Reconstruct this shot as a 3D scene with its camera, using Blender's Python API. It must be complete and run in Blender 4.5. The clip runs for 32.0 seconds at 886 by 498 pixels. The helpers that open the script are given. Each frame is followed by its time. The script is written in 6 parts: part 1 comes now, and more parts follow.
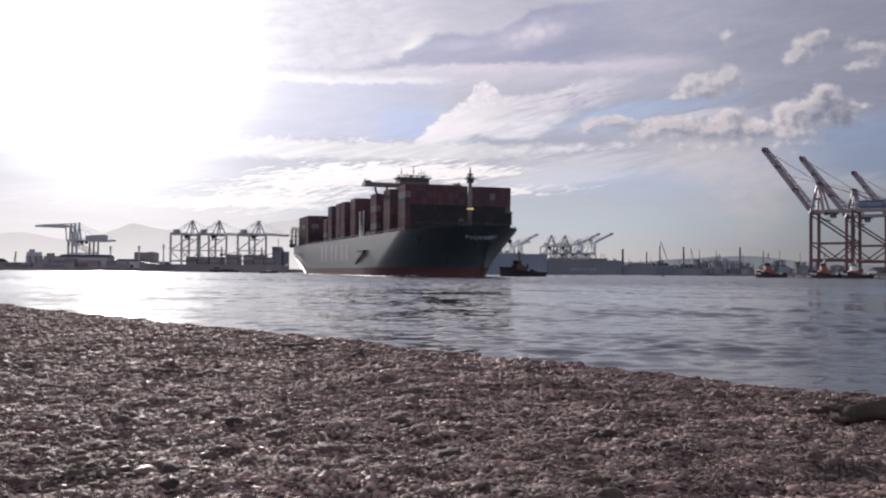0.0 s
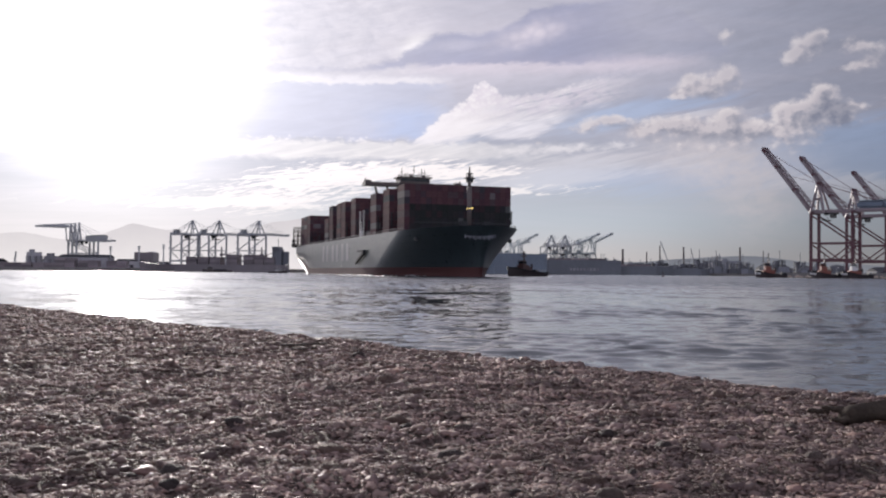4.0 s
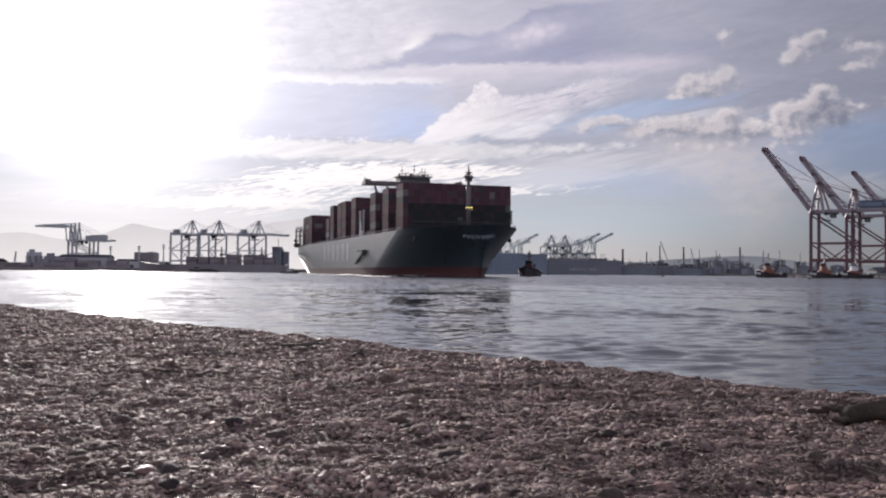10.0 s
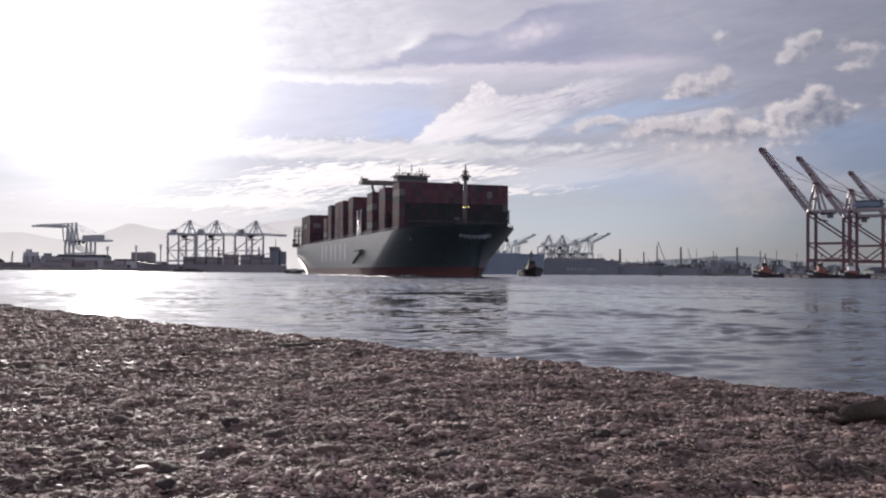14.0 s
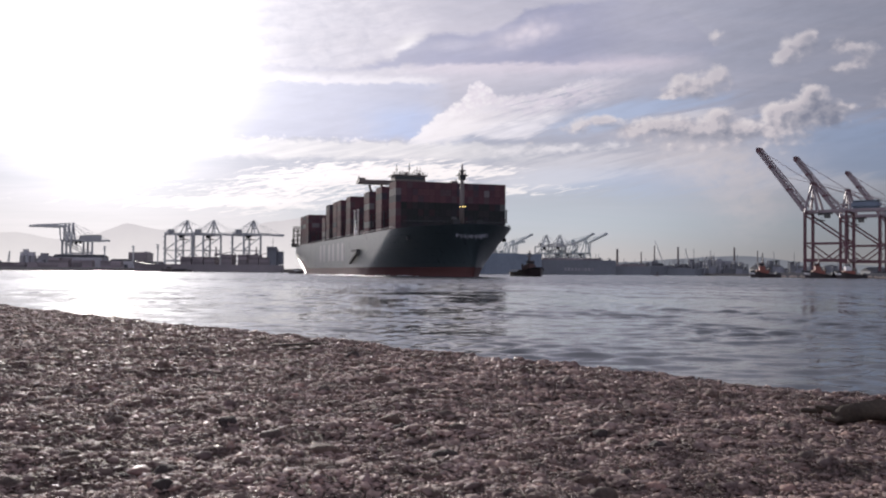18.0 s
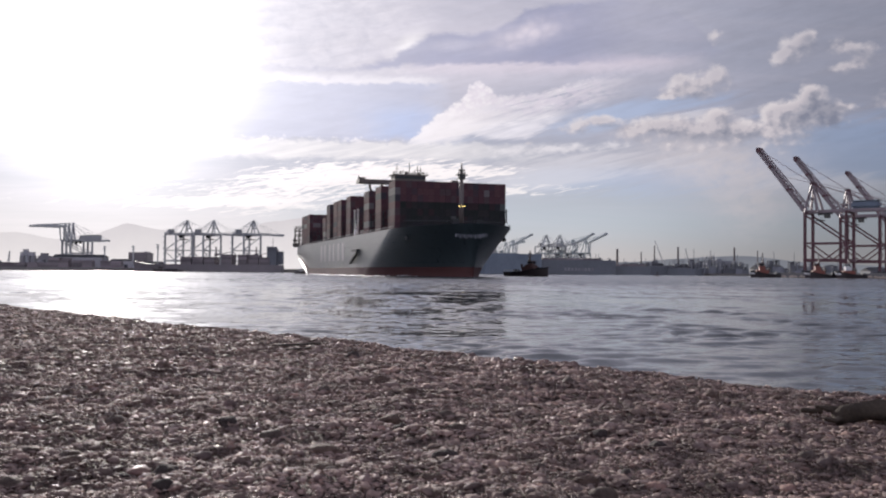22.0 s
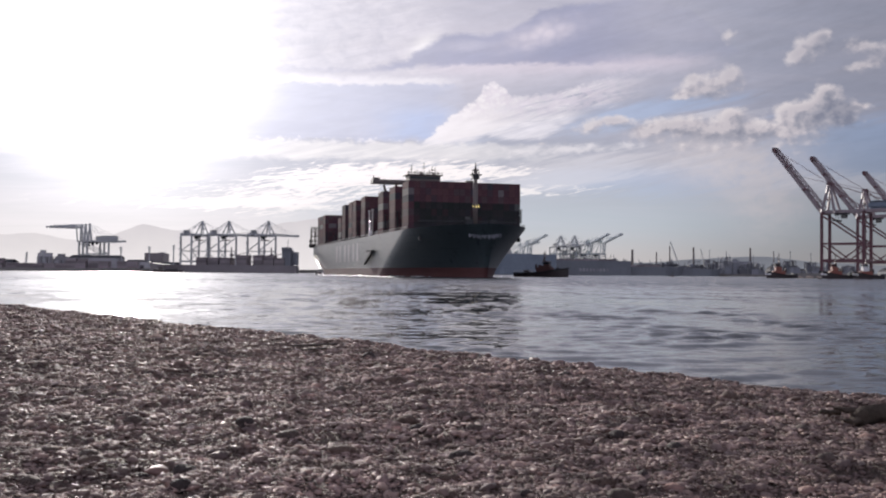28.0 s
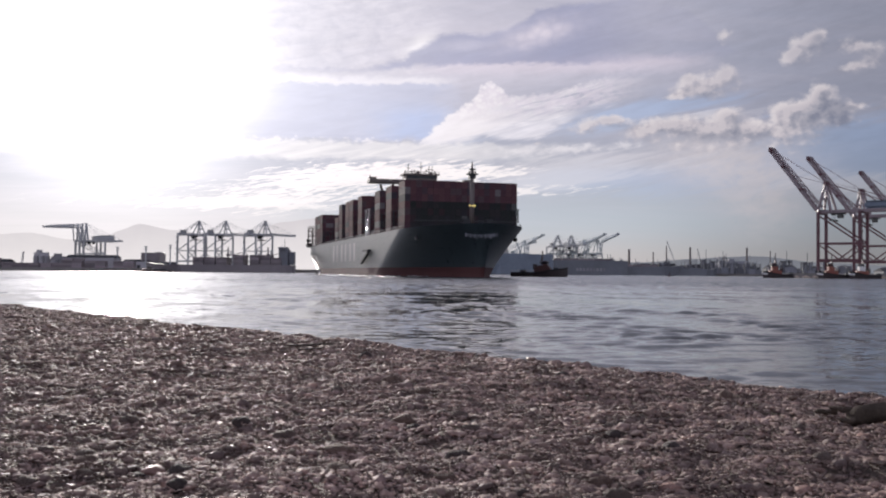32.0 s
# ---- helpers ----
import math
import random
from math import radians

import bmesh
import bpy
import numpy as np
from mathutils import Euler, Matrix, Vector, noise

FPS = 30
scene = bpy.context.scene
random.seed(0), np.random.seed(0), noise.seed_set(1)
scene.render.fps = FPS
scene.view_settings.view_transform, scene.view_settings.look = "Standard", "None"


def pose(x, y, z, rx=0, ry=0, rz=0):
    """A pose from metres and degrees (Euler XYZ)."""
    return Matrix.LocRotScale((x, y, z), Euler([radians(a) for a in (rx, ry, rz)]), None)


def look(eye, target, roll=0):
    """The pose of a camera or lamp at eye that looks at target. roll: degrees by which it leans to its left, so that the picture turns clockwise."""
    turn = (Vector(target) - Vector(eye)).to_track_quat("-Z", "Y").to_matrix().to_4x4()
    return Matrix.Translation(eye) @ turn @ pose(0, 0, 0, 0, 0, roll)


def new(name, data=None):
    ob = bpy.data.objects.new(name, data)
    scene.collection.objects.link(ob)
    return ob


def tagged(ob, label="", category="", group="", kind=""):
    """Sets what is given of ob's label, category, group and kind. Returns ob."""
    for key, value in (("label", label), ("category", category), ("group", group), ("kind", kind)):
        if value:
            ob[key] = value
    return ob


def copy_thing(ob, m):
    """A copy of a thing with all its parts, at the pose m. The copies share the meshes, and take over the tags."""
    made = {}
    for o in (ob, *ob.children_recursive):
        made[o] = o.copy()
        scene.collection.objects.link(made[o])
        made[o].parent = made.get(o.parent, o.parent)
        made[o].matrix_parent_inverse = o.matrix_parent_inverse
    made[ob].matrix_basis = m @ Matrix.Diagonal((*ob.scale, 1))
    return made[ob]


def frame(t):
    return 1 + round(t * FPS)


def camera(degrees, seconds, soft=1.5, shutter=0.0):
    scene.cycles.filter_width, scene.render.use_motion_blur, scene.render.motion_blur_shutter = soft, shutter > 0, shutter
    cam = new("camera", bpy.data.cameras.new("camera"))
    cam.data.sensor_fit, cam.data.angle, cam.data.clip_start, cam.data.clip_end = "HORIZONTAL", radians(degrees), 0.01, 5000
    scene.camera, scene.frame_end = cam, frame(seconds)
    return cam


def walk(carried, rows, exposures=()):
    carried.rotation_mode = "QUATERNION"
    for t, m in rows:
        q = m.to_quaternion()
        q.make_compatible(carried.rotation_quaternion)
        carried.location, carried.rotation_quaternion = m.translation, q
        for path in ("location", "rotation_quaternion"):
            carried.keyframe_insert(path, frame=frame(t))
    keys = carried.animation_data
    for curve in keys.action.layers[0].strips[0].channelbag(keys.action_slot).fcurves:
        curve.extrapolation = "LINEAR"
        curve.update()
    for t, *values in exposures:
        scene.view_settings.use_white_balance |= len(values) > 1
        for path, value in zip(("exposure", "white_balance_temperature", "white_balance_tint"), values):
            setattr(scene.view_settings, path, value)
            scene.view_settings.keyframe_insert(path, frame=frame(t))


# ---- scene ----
# ---------------------------------------------------------------- camera
cam = camera(50.0, 32.0, soft=2.1)
EYE = 1.70          # eye above the water
TILT, LEAN = 1.41, 0.475


def aim(turn, shift=0.0, nod=0.0):
    a, p = radians(turn), radians(TILT + nod)
    eye = Vector((shift, 0, EYE))
    return look(eye, eye + Vector((-math.sin(a) * math.cos(p), math.cos(a) * math.cos(p), math.sin(p))), LEAN)


def path(rows):
    return [(t, aim(a, s, n)) for t, a, s, n in rows]


walk(cam, path([
    (0.0, 0, 0, 0), (12.9, 0, 0, 0), (13.5, -0.102, 0.001, 0), (14.0, -0.16, 0.0012, 0), (14.5, -0.215, 0.0013, 0),
    (15.5, -0.28, 0.0014, 0), (16.5, -0.305, 0.0014, 0), (17.5, -0.315, 0.0014, 0), (25.5, -0.313, 0.0014, 0),
    (26.5, 0.09, -0.0002, 0.01), (27.5, 0.426, -0.0019, 0.02), (28.0, 0.562, -0.0021, 0.03), (28.5, 0.636, -0.0023, 0.03),
    (29.0, 0.69, -0.0023, 0.03), (29.5, 0.722, -0.0024, 0.03), (30.0, 0.74, -0.0025, 0.03), (30.5, 0.748, -0.0025, 0.03),
    (31.0, 0.565, -0.0018, 0.025), (31.5, 0.445, -0.0016, 0.02), (32.0, 0.375, -0.0016, 0.015)]))

# ---------------------------------------------------------------- world, sun
SUN_AZ, SUN_EL = -19.5, 12.6      # degrees from the view's axis, to the right positive; above the horizon
SUN_WAY = Vector((math.sin(radians(SUN_AZ)) * math.cos(radians(SUN_EL)), math.cos(radians(SUN_AZ)) * math.cos(radians(SUN_EL)), math.sin(radians(SUN_EL))))


class Net:
    """A short hand for node trees."""

    def __init__(self, tree):
        self.t = tree
        tree.nodes.clear()

    def node(self, kind, operation=None, use_clamp=None, data_type=None, interpolation_type=None, sky_type=None, sun_disc=None):
        n = self.t.nodes.new(kind)
        if operation is not None:
            n.operation = operation
        if use_clamp is not None:
            n.use_clamp = use_clamp
        if data_type is not None:
            n.data_type = data_type
        if interpolation_type is not None:
            n.interpolation_type = interpolation_type
        if sky_type is not None:
            n.sky_type = sky_type
        if sun_disc is not None:
            n.sun_disc = sun_disc
        return n

    def put(self, socket, v):
        if hasattr(v, "is_output"):
            self.t.links.new(v, socket)
        elif v is not None:
            socket.default_value = v

    def m(self, op, a, b=None, c=None, clamp=False):
        n = self.node("ShaderNodeMath", operation=op, use_clamp=clamp)
        for i, v in enumerate((a, b, c)):
            self.put(n.inputs[i], v)
        return n.outputs[0]

    def vm(self, op, a, b=None):
        n = self.node("ShaderNodeVectorMath", operation=op)
        self.put(n.inputs[0], a)
        self.put(n.inputs[1], b)
        return n.outputs["Value"] if op in ("DOT_PRODUCT", "LENGTH") else n.outputs[0]

    def noise(self, vec, scale, detail=4, rough=0.55, warp=0.0):
        n = self.node("ShaderNodeTexNoise")
        self.put(n.inputs["Vector"], vec)
        n.inputs["Scale"].default_value, n.inputs["Detail"].default_value = scale, detail
        n.inputs["Roughness"].default_value, n.inputs["Distortion"].default_value = rough, warp
        return n.outputs["Fac"]

    def mix(self, f, a, b):
        n = self.node("ShaderNodeMix", data_type="RGBA")
        self.put(n.inputs["Factor"], f)
        self.put(n.inputs["A"], a)
        self.put(n.inputs["B"], b)
        return n.outputs["Result"]

    def scale(self, colour, f):
        n = self.node("ShaderNodeVectorMath", operation="SCALE")
        self.put(n.inputs[0], colour)
        self.put(n.inputs["Scale"], f)
        return n.outputs[0]

    def xyz(self, x, y, z):
        n = self.node("ShaderNodeCombineXYZ")
        for i, v in enumerate((x, y, z)):
            self.put(n.inputs[i], v)
        return n.outputs[0]

    def split(self, v):
        n = self.node("ShaderNodeSeparateXYZ")
        self.put(n.inputs[0], v)
        return n.outputs

    def ramp(self, f, *stops):
        n = self.node("ShaderNodeValToRGB")
        self.put(n.inputs[0], f)
        e = n.color_ramp.elements
        while len(e) < len(stops):
            e.new(0.5)
        for el, (p, c) in zip(e, stops):
            el.position, el.color = p, (*c, 1)
        return n.outputs[0]

    def step(self, v, a, b):
        n = self.node("ShaderNodeMapRange", interpolation_type="SMOOTHSTEP")
        self.put(n.inputs[0], v)
        n.inputs[1].default_value, n.inputs[2].default_value = a, b
        return n.outputs[0]

    def curve(self, v, *pts):
        """A smooth line through a few points (x, y), read at v."""
        xs, ys = [p[0] for p in pts], [p[1] for p in pts]
        lo, hi, dn, up = xs[0], xs[-1], min(ys), max(ys)
        n = self.node("ShaderNodeValToRGB")
        self.put(n.inputs[0], self.m("DIVIDE", self.m("SUBTRACT", v, lo), hi - lo, clamp=True))
        e = n.color_ramp.elements
        while len(e) < len(pts):
            e.new(0.5)
        for el, (x, y) in zip(e, pts):
            g = (y - dn) / max(up - dn, 1e-6)
            el.position, el.color = (x - lo) / (hi - lo), (g, g, g, 1)
        return self.m("MULTIPLY_ADD", n.outputs[0], up - dn, dn)

    def billow(self, vec, scale):
        """Rounded lumps as on the head of a cloud: high in their middles, creased between."""
        n = self.node("ShaderNodeTexVoronoi")
        n.feature = "SMOOTH_F1"
        self.put(n.inputs["Vector"], vec)
        n.inputs["Scale"].default_value, n.inputs["Smoothness"].default_value = scale, 0.35
        return self.m("SUBTRACT", 0.45, n.outputs["Distance"])

    def blob(self, az, el, a0, e0, ra, re, lean=0.0):
        """A soft ellipse in the sky, in degrees: 1 in its middle, 0 far off."""
        c, s = math.cos(radians(lean)), math.sin(radians(lean))
        da, de = self.m("SUBTRACT", az, a0), self.m("SUBTRACT", el, e0)
        p = self.m("DIVIDE", self.m("ADD", self.m("MULTIPLY", da, c), self.m("MULTIPLY", de, s)), ra)
        q = self.m("DIVIDE", self.m("SUBTRACT", self.m("MULTIPLY", de, c), self.m("MULTIPLY", da, s)), re)
        d = self.m("ADD", self.m("MULTIPLY", p, p), self.m("MULTIPLY", q, q))
        return self.m("POWER", 2.718, self.m("MULTIPLY", d, -1.0))


def total(net, items):
    s = items[0]
    for i in items[1:]:
        s = net.m("ADD", s, i)
    return s


def make_world():
    w = bpy.data.worlds.new("sky")
    scene.world = w
    w.use_nodes = True
    n = Net(w.node_tree)
    way = n.node("ShaderNodeTexCoord").outputs["Generated"]
    x, y, z = n.split(way)
    deg = 180 / math.pi
    az = n.m("MULTIPLY", n.m("ARCTAN2", x, y), deg)
    el = n.m("MULTIPLY", n.m("ARCSINE", z), deg)
    sky = n.node("ShaderNodeTexSky", sky_type="NISHITA", sun_disc=False)
    sky.sun_elevation, sky.sun_rotation = radians(SUN_EL), radians(SUN_AZ)
    sky.air_density, sky.dust_density, sky.ozone_density = 1.0, 1.5, 2.0
    clear = n.scale(sky.outputs[0], 0.075)
    near = n.m("MULTIPLY", n.m("ARCCOSINE", n.vm("DOT_PRODUCT", way, tuple(SUN_WAY))), deg)
    g1 = n.m("POWER", 2.718, n.m("MULTIPLY", n.m("POWER", n.m("DIVIDE", near, 4.7), 2.0), -1.0))
    g2 = n.m("POWER", 2.718, n.m("DIVIDE", near, -11.0))
    # cloud fields: high streaks, broad veils, fine fibres, small puffs
    h = n.m("ADD", n.m("MAXIMUM", z, 0.0), 0.09)
    px, py = n.m("DIVIDE", x, h), n.m("DIVIDE", y, h)
    streak = n.noise(n.xyz(n.m("ADD", n.m("MULTIPLY", px, 0.8), n.m("MULTIPLY", py, -0.35)), n.m("MULTIPLY", py, 2.2), 2.3), 1.3, 7, 0.6, 0.5)
    broad = n.noise(n.xyz(px, py, 0.0), 0.55, 4, 0.5, 0.3)
    up = n.m("SUBTRACT", el, n.m("MULTIPLY", az, 0.22))
    fine = n.m("SUBTRACT", n.noise(n.xyz(n.m("MULTIPLY", az, 0.7), n.m("MULTIPLY", up, 3.0), 0.7), 0.45, 6, 0.55, 0.8), 0.5)
    puff = n.m("SUBTRACT", n.noise(n.xyz(az, n.m("MULTIPLY", el, 1.5), 5.1), 0.8, 8, 0.6, 0.4), 0.5)
    bands = n.m("SUBTRACT", n.noise(n.xyz(n.m("MULTIPLY", az, 0.35), n.m("MULTIPLY", up, 3.4), 3.7), 0.8, 7, 0.6, 0.5), 0.5)

    def field(blobs, grain, k=2.2, lo=0.2, hi=1.2):
        """A cloud's cover: soft ellipses frayed by a noise."""
        b = total(n, blobs)
        return n.m("MULTIPLY", n.step(n.m("MULTIPLY_ADD", grain, k, b), lo, hi), n.step(b, 0.02, 0.4))

    fluff = n.m("SUBTRACT", n.noise(n.xyz(az, n.m("MULTIPLY", el, 1.6), 8.4), 1.25, 4, 0.5, 0.6), 0.5)
    base = n.mix(n.step(el, 0.0, 10.0), (0.50, 0.52, 0.57, 1), (0.315, 0.33, 0.43, 1))
    base = n.mix(n.m("MULTIPLY", n.step(streak, 0.40, 0.70), n.m("MULTIPLY_ADD", n.step(broad, 0.3, 0.7), 0.5, 0.12)), base, (0.50, 0.47, 0.56, 1))
    blue = n.mix(0.75, clear, (0.30, 0.40, 0.67, 1))
    waz = n.m("MULTIPLY_ADD", puff, 3.0, az)
    wel = n.m("ADD", el, n.m("ADD", n.m("MULTIPLY", puff, 0.7), n.m("MULTIPLY", fluff, 0.45)))

    def slab(a0, a1, e0, e1, sa=2.0, lo=0.25, hi=0.35):
        """A layer of cloud between two edges: how soft its ends, its underside and its top are, in degrees."""
        return n.m("MULTIPLY", n.m("MULTIPLY", n.step(waz, a0, a0 + sa), n.step(waz, a1, a1 - sa)), n.m("MULTIPLY", n.step(wel, e0, e0 + lo), n.step(wel, e1, e1 - hi)))

    def lay(under, cover, colour, k):
        return n.mix(n.m("MULTIPLY", cover, k), under, (*colour, 1))

    base = lay(base, n.blob(az, el, 2.0, 13.0, 10.0, 3.2, 4), (0.55, 0.515, 0.61), 0.75)
    # blue seen through gaps
    gap = [n.blob(az, el, 0.2, 8.6, 3.0, 1.3, 0), n.blob(az, el, 25.0, 8.0, 6.5, 1.3, -4), n.blob(az, el, 9.3, 8.9, 3.2, 0.7, 8),
           n.blob(az, el, 16.0, 5.6, 9.0, 1.5, 2), n.blob(az, el, 13.0, 9.9, 5.0, 0.55, 5), n.blob(az, el, 7.0, 5.6, 4.0, 0.8, 2), n.blob(az, el, 23.0, 6.2, 5.0, 1.2, -3)]
    c = n.mix(n.m("MULTIPLY", field(gap, bands, 1.3), 0.72), base, blue)
    c = lay(c, n.m("MULTIPLY", n.blob(az, el, 16.5, 6.6, 4.5, 1.3, -8), n.m("MULTIPLY_ADD", puff, 1.6, 0.8, clamp=True)), (0.63, 0.58, 0.62), 0.75)
    c = lay(c, field([n.blob(az, el, 9.0, 6.6, 5.5, 0.9, 3), n.blob(az, el, 22.0, 5.2, 4.5, 0.8, -4), n.blob(az, el, 6.0, 5.6, 4.0, 0.8, 2), n.blob(az, el, 14.5, 9.2, 4.0, 0.3, 3)], bands, 2.2), (0.72, 0.68, 0.72), 0.45)
    # mottled white veil high on the sun's side
    c = lay(c, n.m("MULTIPLY", slab(-30, 1.5, 11.6, 22, 5.0, 0.5, 3.0), n.step(n.m("ADD", n.m("MULTIPLY", bands, 0.5), n.m("ADD", puff, n.m("MULTIPLY", fluff, 0.5))), -0.4, 0.3)), (0.68, 0.64, 0.71), 0.5)
    # flat lavender layer with a bright upper rim, bluer away from the sun
    c = lay(c, slab(-16, 0.9, 7.8, 11.9, 3.0, 0.3, 0.5), (0.72, 0.69, 0.76), 0.8)
    c = lay(c, slab(-15, 1.2, 7.75, 11.35, 2.5, 0.3, 0.25), (0.40, 0.42, 0.57), 0.9)
    c = lay(c, slab(-6, 1.6, 7.8, 10.6, 5.0, 0.5, 1.5), (0.33, 0.44, 0.73), 0.75)
    # bright band and ribs below it
    c = lay(c, n.m("MULTIPLY", slab(-40, 9, 6.5, 7.9, 9.0, 0.5, 0.3), n.m("MULTIPLY_ADD", bands, 1.2, 0.75, clamp=True)), (0.80, 0.76, 0.77), 0.8)
    ribs = n.m("SUBTRACT", n.noise(n.xyz(n.m("MULTIPLY", n.m("ADD", az, el), 0.6), n.m("MULTIPLY", n.m("SUBTRACT", el, n.m("MULTIPLY", az, 0.16)), 5.5), 1.1), 1.15, 6, 0.6, 0.9), 0.5)
    rib = [n.blob(az, el, -8.6, 5.1, 5.4, 1.25, 8), n.blob(az, el, 3.5, 4.9, 5.0, 0.3, 2), n.blob(az, el, -3.0, 6.0, 5.0, 0.55, 4), n.blob(az, el, -14.0, 4.0, 8.0, 0.35, 0), n.blob(az, el, -19.0, 5.3, 3.0, 0.35, -4), n.blob(az, el, 1.5, 5.9, 3.5, 0.4, 3)]
    c = n.mix(n.m("MULTIPLY", field(rib, ribs, 4.4, 0.42, 1.0), 0.95), c, (0.90, 0.84, 0.85, 1))
    # dark flat-bottomed cloud that rises in a wave, with a pink bulge
    lump = n.billow(n.xyz(az, n.m("MULTIPLY", el, 1.3), 3.0), 1.5)
    small = n.billow(n.xyz(az, n.m("MULTIPLY", el, 1.2), 6.0), 4.0)
    roll = n.m("ADD", n.m("MULTIPLY", puff, 0.75), n.m("MULTIPLY", fine, 0.4))
    rel = n.m("ADD", el, roll)

    def bank(e, top, foot, st, sf, low=None):
        """Cloud between an upper and a lower line over the azimuth: how soft each edge is, in degrees."""
        return n.m("MULTIPLY", n.step(n.m("SUBTRACT", n.curve(az, *top), e), -0.3 * st, 0.7 * st), n.step(n.m("SUBTRACT", low or e, n.curve(az, *foot)), -0.5 * sf, 0.5 * sf))

    c = lay(c, slab(-4, 17, 11.5, 13.0, 5.0, 0.9, 0.5), (0.66, 0.58, 0.68), 0.55)
    c = lay(c, n.blob(az, rel, -1.9, 13.4, 1.1, 0.55, 40), (0.92, 0.88, 0.90), 0.6)
    wave = ((-5.2, 12.1), (-3.0, 12.7), (-1.44, 13.6), (-0.52, 14.25), (2.15, 14.25), (3.45, 14.45), (4.37, 15.0), (5.22, 15.6), (7.25, 15.9), (10.9, 16.1), (14.0, 15.4), (17.0, 12.6))
    flat = ((-5.2, 11.95), (-3.0, 12.15), (-0.9, 12.42), (3.9, 12.46), (10.9, 12.45), (17.0, 12.6))
    c = lay(c, n.m("MULTIPLY", bank(rel, wave, flat, 0.45, 0.35), n.m("MULTIPLY_ADD", n.step(az, 6.5, 12.5), -0.8, 1.0)), (0.245, 0.26, 0.41), 0.82)
    c = lay(c, n.m("MULTIPLY", n.blob(az, rel, 5.3, 14.15, 2.1, 0.6, 14), n.m("MULTIPLY_ADD", lump, 0.8, 0.85, clamp=True)), (0.70, 0.63, 0.72), 0.85)
    c = lay(c, n.blob(az, rel, 0.8, 13.5, 1.6, 0.3, 4), (0.56, 0.53, 0.64), 0.4)
    c = lay(c, n.blob(az, rel, 9.2, 13.5, 2.6, 0.5, 6), (0.27, 0.28, 0.41), 0.4)
    # the wing: a fan of white cloud rising to a lumpy crest, streaked to its far end
    comb = n.m("ADD", n.m("MULTIPLY", lump, n.m("MULTIPLY_ADD", n.step(az, 5.0, 9.0), -0.4, 0.55)), n.m("ADD", n.m("MULTIPLY", small, 0.35), n.m("MULTIPLY", fluff, 0.5)))
    wel2 = n.m("SUBTRACT", el, n.m("MULTIPLY", comb, 0.9))
    crest = ((-1.9, 7.9), (-0.9, 8.8), (0.0, 9.6), (0.88, 10.1), (1.5, 10.5), (1.8, 11.15), (2.45, 11.4), (3.1, 11.1), (3.6, 10.6), (4.16, 10.5), (4.77, 10.8), (5.42, 10.75), (7.6, 11.2), (11.6, 12.0))
    foot = ((-1.9, 7.8), (0.5, 7.85), (1.3, 8.05), (2.54, 8.5), (3.9, 8.9), (5.93, 9.3), (7.6, 9.7), (11.6, 10.5))
    strand = n.m("SUBTRACT", n.noise(n.xyz(n.m("MULTIPLY", az, 0.5), n.m("MULTIPLY", n.m("SUBTRACT", el, n.m("MULTIPLY", az, 0.27)), 3.4), 2.7), 0.9, 6, 0.6, 0.7), 0.5)
    fan = n.m("MULTIPLY", bank(wel2, crest, foot, 0.4, 0.5, n.m("MULTIPLY_ADD", strand, 0.9, el)), n.step(az, 12.5, 7.0))
    thin = n.m("MULTIPLY", n.step(az, 1.0, 6.0), n.m("MULTIPLY_ADD", strand, -3.2, 0.62, clamp=True))
    c = lay(c, n.m("MULTIPLY", fan, n.m("SUBTRACT", 1.0, thin)), (0.80, 0.75, 0.79), 0.92)
    c = lay(c, n.m("MULTIPLY", n.m("MULTIPLY", fan, n.step(el, 8.6, 10.6)), n.m("MULTIPLY_ADD", n.m("ADD", lump, small), -1.6, 0.45, clamp=True)), (0.60, 0.54, 0.64), 0.65)
    lobe = bank(n.m("ADD", el, n.m("MULTIPLY", strand, 0.5)), ((1.86, 8.24), (2.88, 8.9), (3.9, 9.2), (5.93, 9.55), (7.6, 9.75)), ((1.86, 8.3), (3.56, 8.04), (5.26, 8.05), (6.44, 8.7), (7.6, 9.25)), 0.3, 0.35)
    c = lay(c, n.m("MULTIPLY", n.m("MULTIPLY", lobe, n.step(az, 8.5, 6.5)), n.m("MULTIPLY_ADD", strand, 1.5, 0.75, clamp=True)), (0.80, 0.76, 0.82), 0.8)
    c = lay(c, n.m("MULTIPLY", field([n.blob(az, el, 6.0, 7.4, 5.0, 0.35, 2)], n.m("ADD", fine, fluff), 1.8), 0.7), (0.78, 0.74, 0.78), 1.0)
    # haze low down
    c = n.mix(n.m("MULTIPLY", n.step(el, 6.5, 0.8), 0.85), c, n.mix(n.step(az, 0.0, -14.0), n.mix(n.step(el, 0.5, 3.8), n.mix(n.step(az, 6.0, 20.0), (0.555, 0.51, 0.50, 1), (0.36, 0.345, 0.35, 1)), n.mix(n.step(az, 8.0, 20.0), (0.465, 0.535, 0.60, 1), (0.31, 0.375, 0.43, 1))), (0.71, 0.66, 0.665, 1)))
    plume = total(n, [n.blob(az, el, 16.0, 6.2, 3.6, 1.3, -10), n.blob(az, el, 18.2, 4.2, 2.2, 1.9, -30)])
    c = lay(c, n.m("MULTIPLY", plume, n.m("MULTIPLY_ADD", n.m("ADD", puff, fluff), 1.3, 0.75, clamp=True), clamp=True), (0.60, 0.55, 0.575), 0.55)
